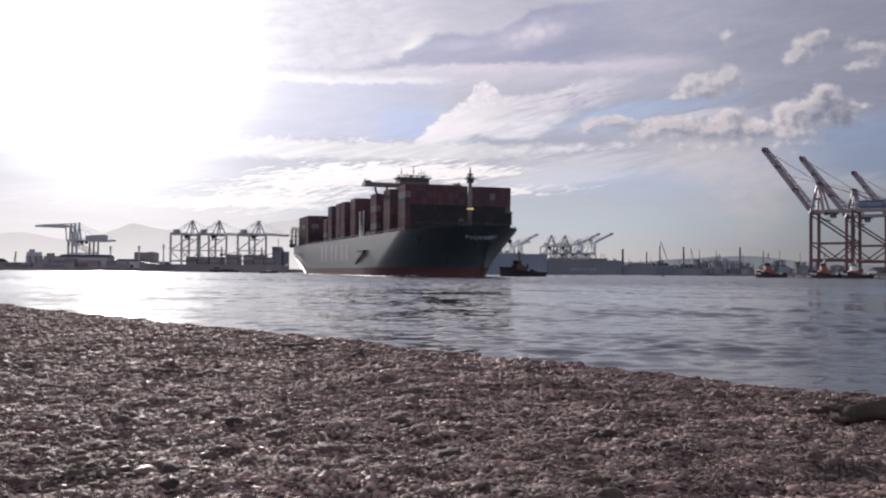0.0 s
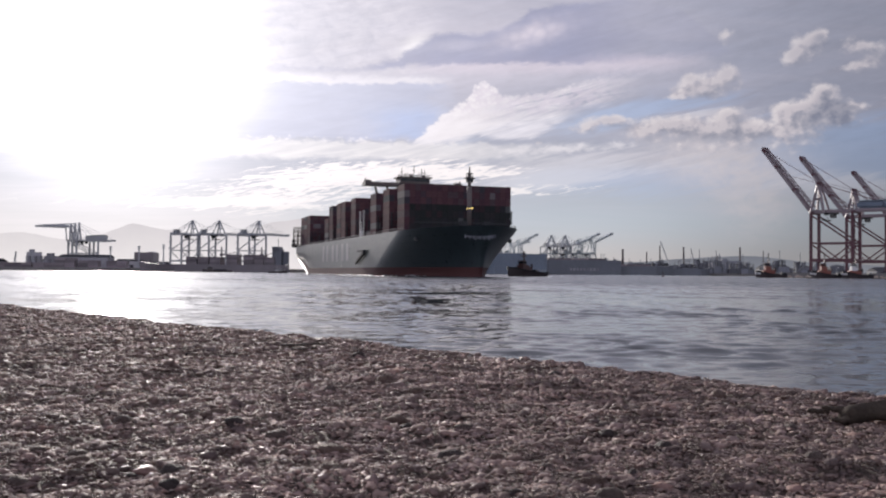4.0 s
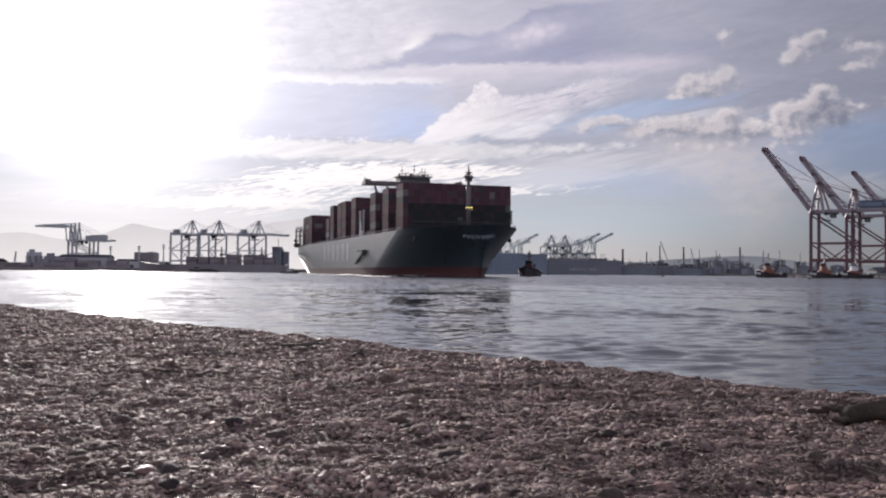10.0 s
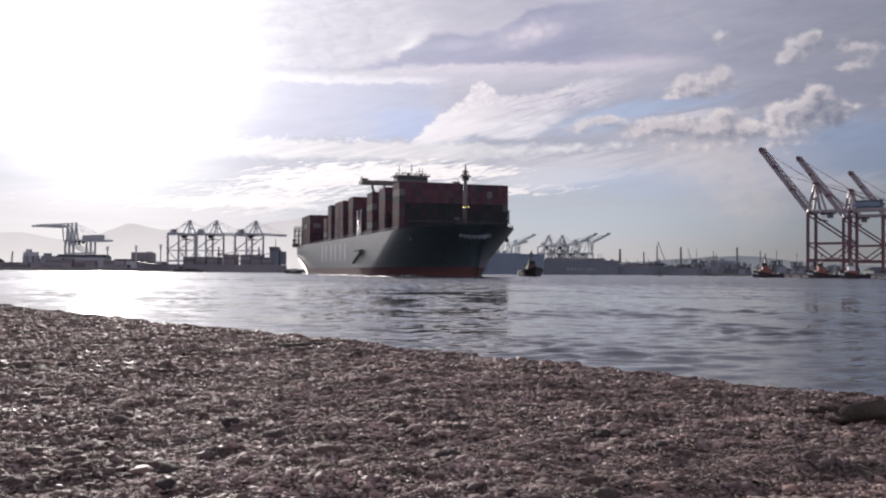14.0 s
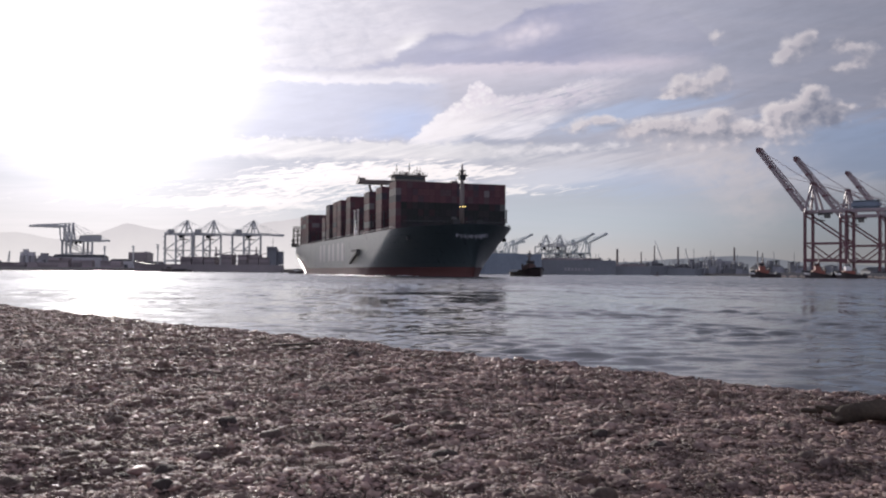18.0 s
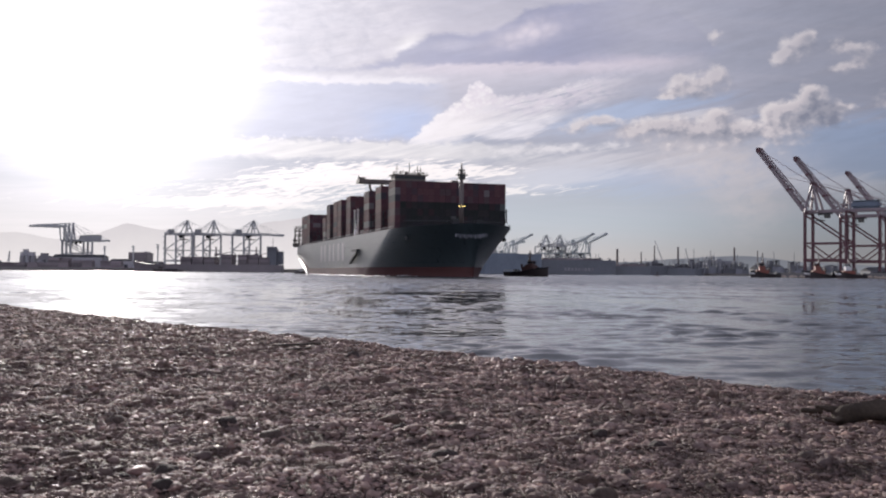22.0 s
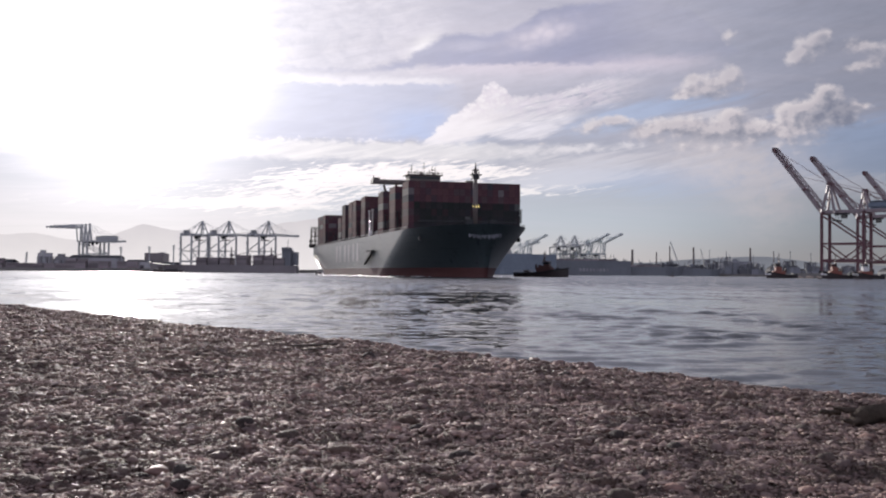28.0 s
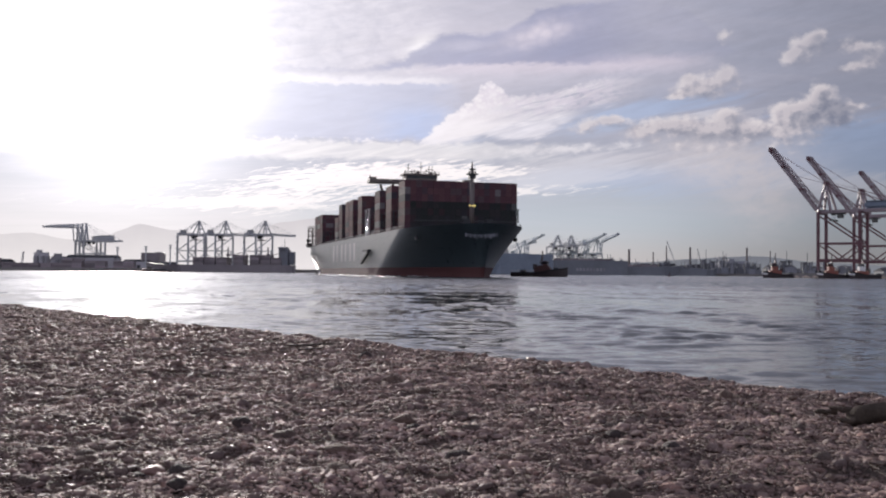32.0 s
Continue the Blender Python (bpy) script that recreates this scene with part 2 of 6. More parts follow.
    c = n.scale(c, n.m("MULTIPLY_ADD", n.m("ADD", n.m("MULTIPLY", bands, 0.9), n.m("ADD", fine, n.m("MULTIPLY", fluff, 0.5))), n.m("MULTIPLY", n.step(el, 4.0, 9.0), 0.2), 1.0))
    c = n.scale(c, n.m("MULTIPLY_ADD", n.m("MULTIPLY", n.step(az, 15.0, 24.0), n.step(el, 9.5, 5.0)), -0.14, 1.0))
    c = n.scale(c, n.m("MULTIPLY_ADD", n.step(az, 11.0, 27.0), -0.24, 1.0))
    # unseen sky behind the eye, brightened to fill the shaded sides
    c = n.scale(c, n.m("MULTIPLY_ADD", n.step(y, 0.25, -0.7), 0.7, 1.0))
    lift = n.m("ADD", n.m("MULTIPLY", g1, 4.5), n.m("MULTIPLY", g2, n.m("MULTIPLY_ADD", n.step(el, 2.0, 11.0), 0.27, 0.70)))
    lift = n.m("MULTIPLY", lift, n.m("MULTIPLY_ADD", streak, 0.6, 0.7))
    out = n.vm("ADD", c, n.scale((1.0, 0.95, 0.948), lift))
    bg = n.node("ShaderNodeBackground")
    n.put(bg.inputs[0], out)
    bg.inputs[1].default_value = 1.0
    n.put(n.node("ShaderNodeOutputWorld").inputs[0], bg.outputs[0])


make_world()
sun = new("sun", bpy.data.lights.new("sun", "SUN"))
sun.data.energy, sun.data.angle, sun.data.color = 4.5, radians(0.6), (1.0, 0.93, 0.87)
sun.matrix_world = look((0, 0, 200), Vector((0, 0, 200)) - SUN_WAY)

# ---------------------------------------------------------------- materials


def material(name, colour, rough=0.6, metal=0.0, spread=0.25, size=1.0, bump=0.0, each=0.0, island=False, spec=0.5):
    """A painted or mineral surface: two scales of variation about a colour, with relief."""
    mat = bpy.data.materials.new(name)
    mat.use_nodes = True
    n = Net(mat.node_tree)
    pos = n.node("ShaderNodeTexCoord").outputs["Object"]
    a, b = n.noise(pos, 0.35 / size, 4, 0.6), n.noise(pos, 4.0 / size, 5, 0.65)
    f = n.m("ADD", n.m("MULTIPLY", n.m("SUBTRACT", a, 0.5), 1.6), n.m("SUBTRACT", b, 0.5))
    k = n.m("MULTIPLY_ADD", f, spread * 2, 1.0)
    if each:
        r = n.node("ShaderNodeNewGeometry").outputs["Random Per Island"] if island else n.node("ShaderNodeObjectInfo").outputs["Random"]
        k = n.m("MULTIPLY", k, n.m("MULTIPLY_ADD", n.m("SUBTRACT", r, 0.5), each * 2, 1.0))
    s = n.node("ShaderNodeBsdfPrincipled")
    n.put(s.inputs["Base Color"], n.scale((*colour,), k))
    n.put(s.inputs["Roughness"], n.m("MULTIPLY_ADD", n.m("SUBTRACT", b, 0.5), 0.3, rough, clamp=True))
    s.inputs["Metallic"].default_value = metal
    s.inputs["Specular IOR Level"].default_value = spec
    if bump:
        bp = n.node("ShaderNodeBump")
        bp.inputs["Strength"].default_value, bp.inputs["Distance"].default_value = 1.0, bump
        n.put(bp.inputs["Height"], n.m("ADD", b, n.noise(pos, 12.0 / size, 3, 0.6)))
        n.put(s.inputs["Normal"], bp.outputs[0])
    n.put(n.node("ShaderNodeOutputMaterial").inputs[0], s.outputs[0])
    return mat


def glowing(name, colour, power):
    mat = bpy.data.materials.new(name)
    mat.use_nodes = True
    n = Net(mat.node_tree)
    e = n.node("ShaderNodeEmission")
    e.inputs[0].default_value, e.inputs[1].default_value = (*colour, 1), power
    n.put(n.node("ShaderNodeOutputMaterial").inputs[0], e.outputs[0])
    return mat


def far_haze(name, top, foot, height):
    """Far ranges, a plain backdrop: haze painted as a glow, paler at its foot."""
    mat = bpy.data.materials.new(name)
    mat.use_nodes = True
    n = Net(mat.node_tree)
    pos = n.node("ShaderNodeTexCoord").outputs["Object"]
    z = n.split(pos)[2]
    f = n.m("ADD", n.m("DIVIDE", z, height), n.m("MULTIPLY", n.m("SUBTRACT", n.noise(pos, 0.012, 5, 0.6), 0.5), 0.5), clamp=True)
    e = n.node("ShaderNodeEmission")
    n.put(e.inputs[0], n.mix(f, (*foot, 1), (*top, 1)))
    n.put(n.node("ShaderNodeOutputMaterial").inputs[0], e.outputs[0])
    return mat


def container_paint(name, dark=False):
    mat = bpy.data.materials.new(name)
    mat.use_nodes = True
    n = Net(mat.node_tree)
    r = n.node("ShaderNodeObjectInfo").outputs["Random"]
    pos = n.node("ShaderNodeTexCoord").outputs["Object"]
    ramp = n.node("ShaderNodeValToRGB")
    n.put(ramp.inputs[0], r)
    e = ramp.color_ramp
    e.interpolation = "CONSTANT"
    stops = [(0.0, (0.122, 0.064, 0.075)), (0.3, (0.108, 0.060, 0.072)), (0.5, (0.140, 0.074, 0.082)), (0.66, (0.100, 0.068, 0.080)), (0.80, (0.118, 0.082, 0.090)), (0.9, (0.080, 0.070, 0.082)), (0.965, (0.20, 0.175, 0.18))] if not dark else [(0.0, (0.043, 0.044, 0.045)), (0.3, (0.054, 0.049, 0.051)), (0.5, (0.041, 0.044, 0.044)), (0.66, (0.064, 0.045, 0.049)), (0.82, (0.049, 0.047, 0.053)), (0.92, (0.038, 0.042, 0.040)), (0.985, (0.12, 0.12, 0.12))]
    while len(e.elements) < len(stops):
        e.elements.new(0.5)
    for el, (p, c) in zip(e.elements, stops):
        el.position, el.color = p, (*c, 1)
    dirt = n.m("MULTIPLY_ADD", n.noise(pos, 0.9, 5, 0.65), 0.7, 0.62)
    s = n.node("ShaderNodeBsdfPrincipled")
    n.put(s.inputs["Base Color"], n.scale(ramp.outputs[0], dirt))
    s.inputs["Roughness"].default_value = 0.68
    s.inputs["Specular IOR Level"].default_value = 0.025
    n.put(n.node("ShaderNodeOutputMaterial").inputs[0], s.outputs[0])
    return mat


def water_surface():
    mat = bpy.data.materials.new("harbour_water")
    mat.use_nodes = True
    n = Net(mat.node_tree)
    x, y, z = n.split(n.node("ShaderNodeTexCoord").outputs["Object"])
    def slope(wide, deep, scale, detail, k, seed):
        """Tilts of the surface, as a vector, from a field of waves of one size."""
        w = n.node("ShaderNodeTexNoise")
        n.put(w.inputs["Vector"], n.xyz(n.m("MULTIPLY", x, wide), n.m("MULTIPLY", y, deep), seed))
        w.inputs["Scale"].default_value, w.inputs["Detail"].default_value, w.inputs["Distortion"].default_value = scale, detail, 0.1
        return n.vm("MULTIPLY", n.vm("SUBTRACT", w.outputs["Color"], (0.5, 0.5, 0.5)), (k * 0.55, k, 0.0))

    off = n.m("SQRT", n.m("ADD", n.m("MULTIPLY", x, x), n.m("MULTIPLY", y, y)))
    slick = n.step(off, 800.0, 950.0)          # wind-brushed slick along the far shore
    far = n.m("SUBTRACT", n.step(off, 60.0, 190.0), slick)
    calm = n.step(n.noise(n.xyz(n.m("MULTIPLY", x, 0.35), y, 9.0), 0.035, 3, 0.55), 0.35, 0.65)
    chop = n.vm("ADD", slope(0.5, 1.0, 0.25, 2, 0.10, 0.0), slope(0.45, 0.24, 1.7, 3, 0.8, 4.0))
    chop = n.vm("ADD", n.scale(chop, far), n.scale(slope(0.6, 1.0, 5.0, 2, 0.22, 8.0), n.m("SUBTRACT", 1.0, slick)))
    tilt = n.scale(chop, n.m("MULTIPLY_ADD", calm, 0.5, 0.5))
    tilt = n.vm("ADD", tilt, n.xyz(0.0, n.m("MULTIPLY", far, -0.105), 0.0))     # far waves show their shoreward faces
    way = n.vm("NORMALIZE", n.vm("ADD", n.node("ShaderNodeNewGeometry").outputs["Normal"], tilt))
    s = n.node("ShaderNodeBsdfPrincipled")
    s.inputs["Base Color"].default_value = (0.028, 0.032, 0.036, 1)
    n.put(s.inputs["Roughness"], n.m("MULTIPLY_ADD", slick, 0.10, n.m("MULTIPLY_ADD", far, 0.05, n.m("MULTIPLY_ADD", calm, 0.03, 0.06))))
    s.inputs["IOR"].default_value = 1.33
    n.put(s.inputs["Normal"], way)
    n.put(n.node("ShaderNodeOutputMaterial").inputs[0], s.outputs[0])
    return mat


def pebble_stone():
    mat = bpy.data.materials.new("wet_pebble")
    mat.use_nodes = True
    n = Net(mat.node_tree)
    r = n.node("ShaderNodeNewGeometry").outputs["Random Per Island"]
    pos = n.node("ShaderNodeTexCoord").outputs["Object"]
    col = n.ramp(r, (0.0, (0.150, 0.102, 0.095)), (0.25, (0.206, 0.142, 0.122)), (0.5, (0.248, 0.172, 0.145)), (0.7, (0.185, 0.132, 0.122)), (0.86, (0.270, 0.190, 0.158)), (0.96, (0.236, 0.140, 0.116)), (1.0, (0.36, 0.29, 0.25)))
    grain = n.noise(pos, 130.0, 6, 0.68)
    patch = n.noise(pos, 1.1, 4, 0.6)
    blot = n.step(n.noise(pos, 8.0, 4, 0.6, 0.4), 0.36, 0.64)
    k = n.m("MULTIPLY", n.m("MULTIPLY_ADD", grain, 0.7, 0.66), n.m("MULTIPLY", n.m("MULTIPLY_ADD", patch, 1.5, 0.30), n.m("MULTIPLY_ADD", blot, 0.75, 0.62)))
    s = n.node("ShaderNodeBsdfPrincipled")
    n.put(s.inputs["Base Color"], n.scale(col, k))
    n.put(s.inputs["Roughness"], n.m("MULTIPLY_ADD", n.m("FRACT", n.m("MULTIPLY", r, 37.0)), 0.32, 0.54))
    s.inputs["Specular IOR Level"].default_value = 0.24
    b = n.node("ShaderNodeBump")
    b.inputs["Strength"].default_value, b.inputs["Distance"].default_value = 0.8, 0.004
    n.put(b.inputs["Height"], grain)
    n.put(s.inputs["Normal"], b.outputs[0])
    n.put(n.node("ShaderNodeOutputMaterial").inputs[0], s.outputs[0])
    return mat




def hull_paint(name, colour):
    """Glossy ship's paint: run-down streaks, plate to plate unevenness and faint seams."""
    mat = bpy.data.materials.new(name)
    mat.use_nodes = True
    n = Net(mat.node_tree)
    pos = n.node("ShaderNodeTexCoord").outputs["Object"]
    x, y, z = n.split(pos)
    run = n.noise(n.xyz(n.m("MULTIPLY", x, 0.9), n.m("MULTIPLY", y, 0.9), n.m("MULTIPLY", z, 0.06)), 0.6, 5, 0.65)
    patch = n.noise(pos, 0.09, 4, 0.55)
    plate = n.node("ShaderNodeTexBrick")
    n.put(plate.inputs["Vector"], n.xyz(x, z, 0.0))
    plate.inputs["Scale"].default_value, plate.inputs["Brick Width"].default_value, plate.inputs["Row Height"].default_value = 1.0, 11.0, 2.9
    plate.inputs["Mortar Size"].default_value, plate.inputs["Mortar Smooth"].default_value = 0.12, 1.0
    plate.inputs["Color1"].default_value, plate.inputs["Color2"].default_value, plate.inputs["Mortar"].default_value = (0.62, 0.62, 0.62, 1), (0.38, 0.38, 0.38, 1), (0.0, 0.0, 0.0, 1)
    tone = n.split(plate.outputs["Color"])[0]
    k = n.m("ADD", n.m("MULTIPLY_ADD", n.m("SUBTRACT", run, 0.5), 1.1, 1.0), n.m("MULTIPLY", n.m("SUBTRACT", patch, 0.5), 0.7))
    s = n.node("ShaderNodeBsdfPrincipled")
    n.put(s.inputs["Base Color"], n.scale(colour, k))
    n.put(s.inputs["Roughness"], n.m("ADD", n.m("MULTIPLY_ADD", n.m("SUBTRACT", run, 0.5), 0.35, 0.34), n.m("MULTIPLY", n.m("SUBTRACT", tone, 0.5), 0.12)))
    s.inputs["Specular IOR Level"].default_value = 1.0
    s.inputs["Coat Weight"].default_value, s.inputs["Coat Roughness"].default_value = 0.5, 0.3
    b = n.node("ShaderNodeBump")
    b.inputs["Strength"].default_value, b.inputs["Distance"].default_value = 0.5, 0.03
    n.put(b.inputs["Height"], n.m("ADD", tone, n.m("MULTIPLY", patch, 2.0)))
    n.put(s.inputs["Normal"], b.outputs[0])
    n.put(n.node("ShaderNodeOutputMaterial").inputs[0], s.outputs[0])
    return mat


HULL = hull_paint("teal_hull_paint", (0.028, 0.043, 0.049))
BOOT = material("red_bottom_paint", (0.10, 0.040, 0.039), 0.55, 0, 0.25, 6.0, spec=0.3)
DECK = material("grey_deck_steel", (0.14, 0.13, 0.13), 0.6, 0, 0.2, 5.0)
PALE = material("cream_ship_paint", (0.55, 0.52, 0.48), 0.45, 0, 0.12, 3.0)
WHITE = material("white_paint", (0.75, 0.73, 0.72), 0.4, 0, 0.08, 3.0)
MARK = material("faded_white_lettering_paint", (0.50, 0.48, 0.48), 0.5, 0, 0.3, 2.0)
GLINT = material("polished_steel", (0.8, 0.8, 0.8), 0.32, 1.0, 0.05, 3.0)
BOX = container_paint("maroon_container_paint")
# darker copy whose colour stands in for shade low on the first bay
DARK_BOX = container_paint("shaded_container_paint", True)
MAST = material("grey_mast_paint", (0.15, 0.125, 0.115), 0.5, 0, 0.15, 3.0)
BOXES = material("stacked_container_paint", (0.085, 0.036, 0.038), 0.55, 0, 0.3, 6.0, 0, 0.5, True)
# far boxes: container paint lightened to stand in for haze
FAR_BOX = material("hazed_container_paint", (0.24, 0.20, 0.21), 0.6, 0, 0.3, 6.0, 0, 0.4, True)
DARK = material("dark_steel", (0.03, 0.03, 0.034), 0.5, 0, 0.2, 3.0)
BLACK = material("black_rubber", (0.015, 0.015, 0.016), 0.7, 0, 0.2, 1.0)
GLASS = material("dark_window_glass", (0.02, 0.025, 0.03), 0.08, 0, 0.05, 2.0)
CRANE_RED = material("maroon_crane_paint", (0.125, 0.052, 0.064), 0.5, 0, 0.2, 6.0)
CRANE_WHITE = material("white_crane_paint", (0.27, 0.22, 0.235), 0.5, 0, 0.12, 6.0)
CRANE_BLUE = material("blue_grey_cladding", (0.16, 0.20, 0.26), 0.5, 0, 0.15, 6.0)
CRANE_FAR = material("grey_crane_paint", (0.42, 0.43, 0.45), 0.6, 0, 0.15, 8.0)
CRANE_PALE = material("pale_blue_crane_paint", (0.46, 0.50, 0.52), 0.6, 0, 0.15, 8.0)
CONCRETE = material("quay_concrete", (0.22, 0.21, 0.20), 0.8, 0, 0.25, 6.0)
# yard, sheds and far hulls lightened in colour, standing in for haze over distance
YARD = material("yard_ground", (0.24, 0.22, 0.21), 0.85, 0, 0.3, 30.0)
SHED = material("shed_cladding", (0.32, 0.31, 0.33), 0.7, 0, 0.2, 10.0, 0, 0.3)
SHED_DARK = material("cool_grey_cladding", (0.20, 0.205, 0.23), 0.75, 0, 0.2, 10.0, 0, 0.35)
ROOF = material("dark_sheet_roof", (0.065, 0.065, 0.07), 0.85, 0, 0.2, 10.0, 0, 0.3, spec=0.1)
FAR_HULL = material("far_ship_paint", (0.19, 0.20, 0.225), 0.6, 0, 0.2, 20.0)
WEST_HULL = material("hazed_ship_paint", (0.24, 0.21, 0.22), 0.6, 0, 0.2, 20.0)
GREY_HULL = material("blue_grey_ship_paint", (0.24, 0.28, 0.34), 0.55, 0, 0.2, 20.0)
TUG_RED = material("red_tug_paint", (0.085, 0.04, 0.038), 0.45, 0, 0.2, 2.0)
TUG_ORANGE = material("orange_red_paint", (0.26, 0.085, 0.062), 0.45, 0, 0.2, 2.0)
TUG_HULL = material("black_tug_hull", (0.06, 0.045, 0.046), 0.45, 0, 0.2, 2.0)
CHIMNEY = material("brick_chimney", (0.12, 0.10, 0.10), 0.85, 0, 0.25, 5.0)
WOOD = material("dark_driftwood", (0.075, 0.058, 0.046), 0.85, 0, 0.6, 0.03, 0.004, spec=0.15)
TWIG = material("dark_twig_bark", (0.07, 0.056, 0.045), 0.85, 0, 0.4, 0.02, 0.001)
SAND = material("coarse_wet_sand", (0.16, 0.118, 0.092), 0.75, 0, 0.35, 0.02, 0.004)
PEBBLE = pebble_stone()
LAMP = glowing("yellow_lamp", (1.0, 0.75, 0.25), 3.0)
FOAM = material("white_foam", (0.75, 0.77, 0.8), 0.7, 0, 0.2, 1.0, 0.02)

# ---------------------------------------------------------------- mesh helpers


def box(bm, c, size, m=None):
    """An axis-aligned box about c, or turned by the matrix m about its own centre."""
    mat = Matrix.Translation(c) @ (m.to_4x4() if m else Matrix()) @ Matrix.Diagonal((*size, 1))
    return bmesh.ops.create_cube(bm, size=1.0, matrix=mat)


def beam(bm, p, q, w, h=None):
    """A straight square bar from p to q."""
    p, q = Vector(p), Vector(q)
    d = q - p
    turn = d.to_track_quat("Z", "Y").to_matrix()
    box(bm, (p + q) / 2, (w, h or w, d.length), turn)


def rod(bm, p, q, r, r2=None, n=8):
    p, q = Vector(p), Vector(q)
    d = q - p
    m = Matrix.Translation((p + q) / 2) @ d.to_track_quat("Z", "Y").to_matrix().to_4x4()
    bmesh.ops.create_cone(bm, cap_ends=True, segments=n, radius1=r, radius2=r if r2 is None else r2, depth=d.length, matrix=m)


def finish(bm, name, mats, smooth=False):
    me = bpy.data.meshes.new(name)
    if smooth:
        for f in bm.faces:
            f.smooth = True
    bm.to_mesh(me)
    bm.free()
    for m in (mats if isinstance(mats, (list, tuple)) else [mats]):
        me.materials.append(m)
    return me


def part(name, bm, mat, parent=None, label="", smooth=False):
    ob = new(name, finish(bm, name, mat, smooth))
    ob.parent = parent
    return tagged(ob, label)


def boxes(*items):
    bm = bmesh.new()
    for c, s in items:
        box(bm, c, s)
    return bm


def beams(w, *pairs):
    bm = bmesh.new()
    for p, q in pairs:
        beam(bm, p, q, w)
    return bm


def rods(r, *pairs, n=8):
    bm = bmesh.new()
    for p, q in pairs:
        rod(bm, p, q, r, n=n)
    return bm


def thing(name, label, category, m=None, group="", kind=""):
    ob = tagged(new(name), label, category, group, kind)
    ob.empty_display_size = 1.0
    if m:
        ob.matrix_world = m
    return ob


def bevelled(c, size, r):
    bm = boxes((c, size))
    bmesh.ops.bevel(bm, geom=list(bm.edges), offset=r, segments=2, affect="EDGES")
    return bm


# ---------------------------------------------------------------- water, far land


def wave_height(x, y, pitch):
    """Height of the harbour's short waves; those too short for the mesh's pitch are left to the material."""
    rg = np.random.default_rng(12)
    h = np.zeros_like(x)
    for i in range(52):
        length = 0.5 * 8.0 ** ((i + rg.uniform()) / 52)
        a = radians(-84) + rg.normal(0, 0.55)
        k = 2 * math.pi / length
        steep = 0.0265 * (1.0 if length < 1.6 else 0.3)
        keep = np.clip((length / pitch - 2.2) / 1.6, 0, 1)
        h += keep * steep / k * np.sin(k * (x * math.cos(a) + y * math.sin(a)) + rg.uniform(0, 6.28))
    gust, group = np.zeros_like(x), np.zeros_like(x)
    for i in range(9):
        a, k = rg.uniform(0, 6.28), 2 * math.pi / rg.uniform(12, 45)
        gust += np.sin(k * (0.6 * x * math.cos(a) + y * math.sin(a)) + rg.uniform(0, 6.28))
    for i in range(14):
        a, k = rg.uniform(0, 6.28), 2 * math.pi / rg.uniform(3.5, 9)
        group += np.sin(k * (x * math.cos(a) + 0.6 * y * math.sin(a)) + rg.uniform(0, 6.28))
    return h * np.clip(0.95 + 0.10 * gust, 0.6, 1.5) * np.clip(0.9 + 0.14 * group, 0.4, 1.7)


def make_water():
    """One sheet to the horizon, round the place, its waves modelled out to a few hundred metres."""
    az = np.concatenate([np.arange(-180, -32, 6.0), np.arange(-32, 34, 0.185), np.arange(34, 180, 6.0)])
    r = np.concatenate([[2, 6, 9], np.arange(11, 40, 0.17), np.arange(40, 120, 0.28), np.arange(120, 240, 0.6), np.arange(240, 380, 1.4), [386, 400, 430, 500, 650, 1000, 1700, 2800, 4850]])
    pitch = np.gradient(r)
    R, A = np.meshgrid(r, np.radians(az), indexing="ij")
    X, Y = R * np.sin(A) + 3.2, R * np.cos(A) + 1.6
    Z = wave_height(X, Y, np.maximum(pitch[:, None], R * 0.003)) * np.clip((380 - R) / 140, 0, 1) * (A > radians(-32)) * (A < radians(34)) * (R > 10)
    m, k = len(r), len(az)
    i, j = np.meshgrid(np.arange(m - 1), np.arange(k), indexing="ij")
    j2 = (j + 1) % k
    f = np.stack([i * k + j, i * k + j2, (i + 1) * k + j2, (i + 1) * k + j], 2).reshape(-1, 4)[:, ::-1]
    v = np.stack([X, Y, Z], 2).reshape(-1, 3)
    me = bpy.data.meshes.new("water")
    me.vertices.add(len(v))
    me.vertices.foreach_set("co", v.ravel())
    me.loops.add(f.size)
    me.loops.foreach_set("vertex_index", np.ascontiguousarray(f).ravel())
    me.polygons.add(len(f))
    me.polygons.foreach_set("loop_start", np.arange(0, f.size, 4))
    me.polygons.foreach_set("loop_total", np.full(len(f), 4))
    me.polygons.foreach_set("use_smooth", np.ones(len(f), bool))
    me.update(calc_edges=True)
    me.materials.append(water_surface())
    return tagged(new("water", me), "grey-blue harbour water with low ripples", "water", kind="structure")


water = make_water()


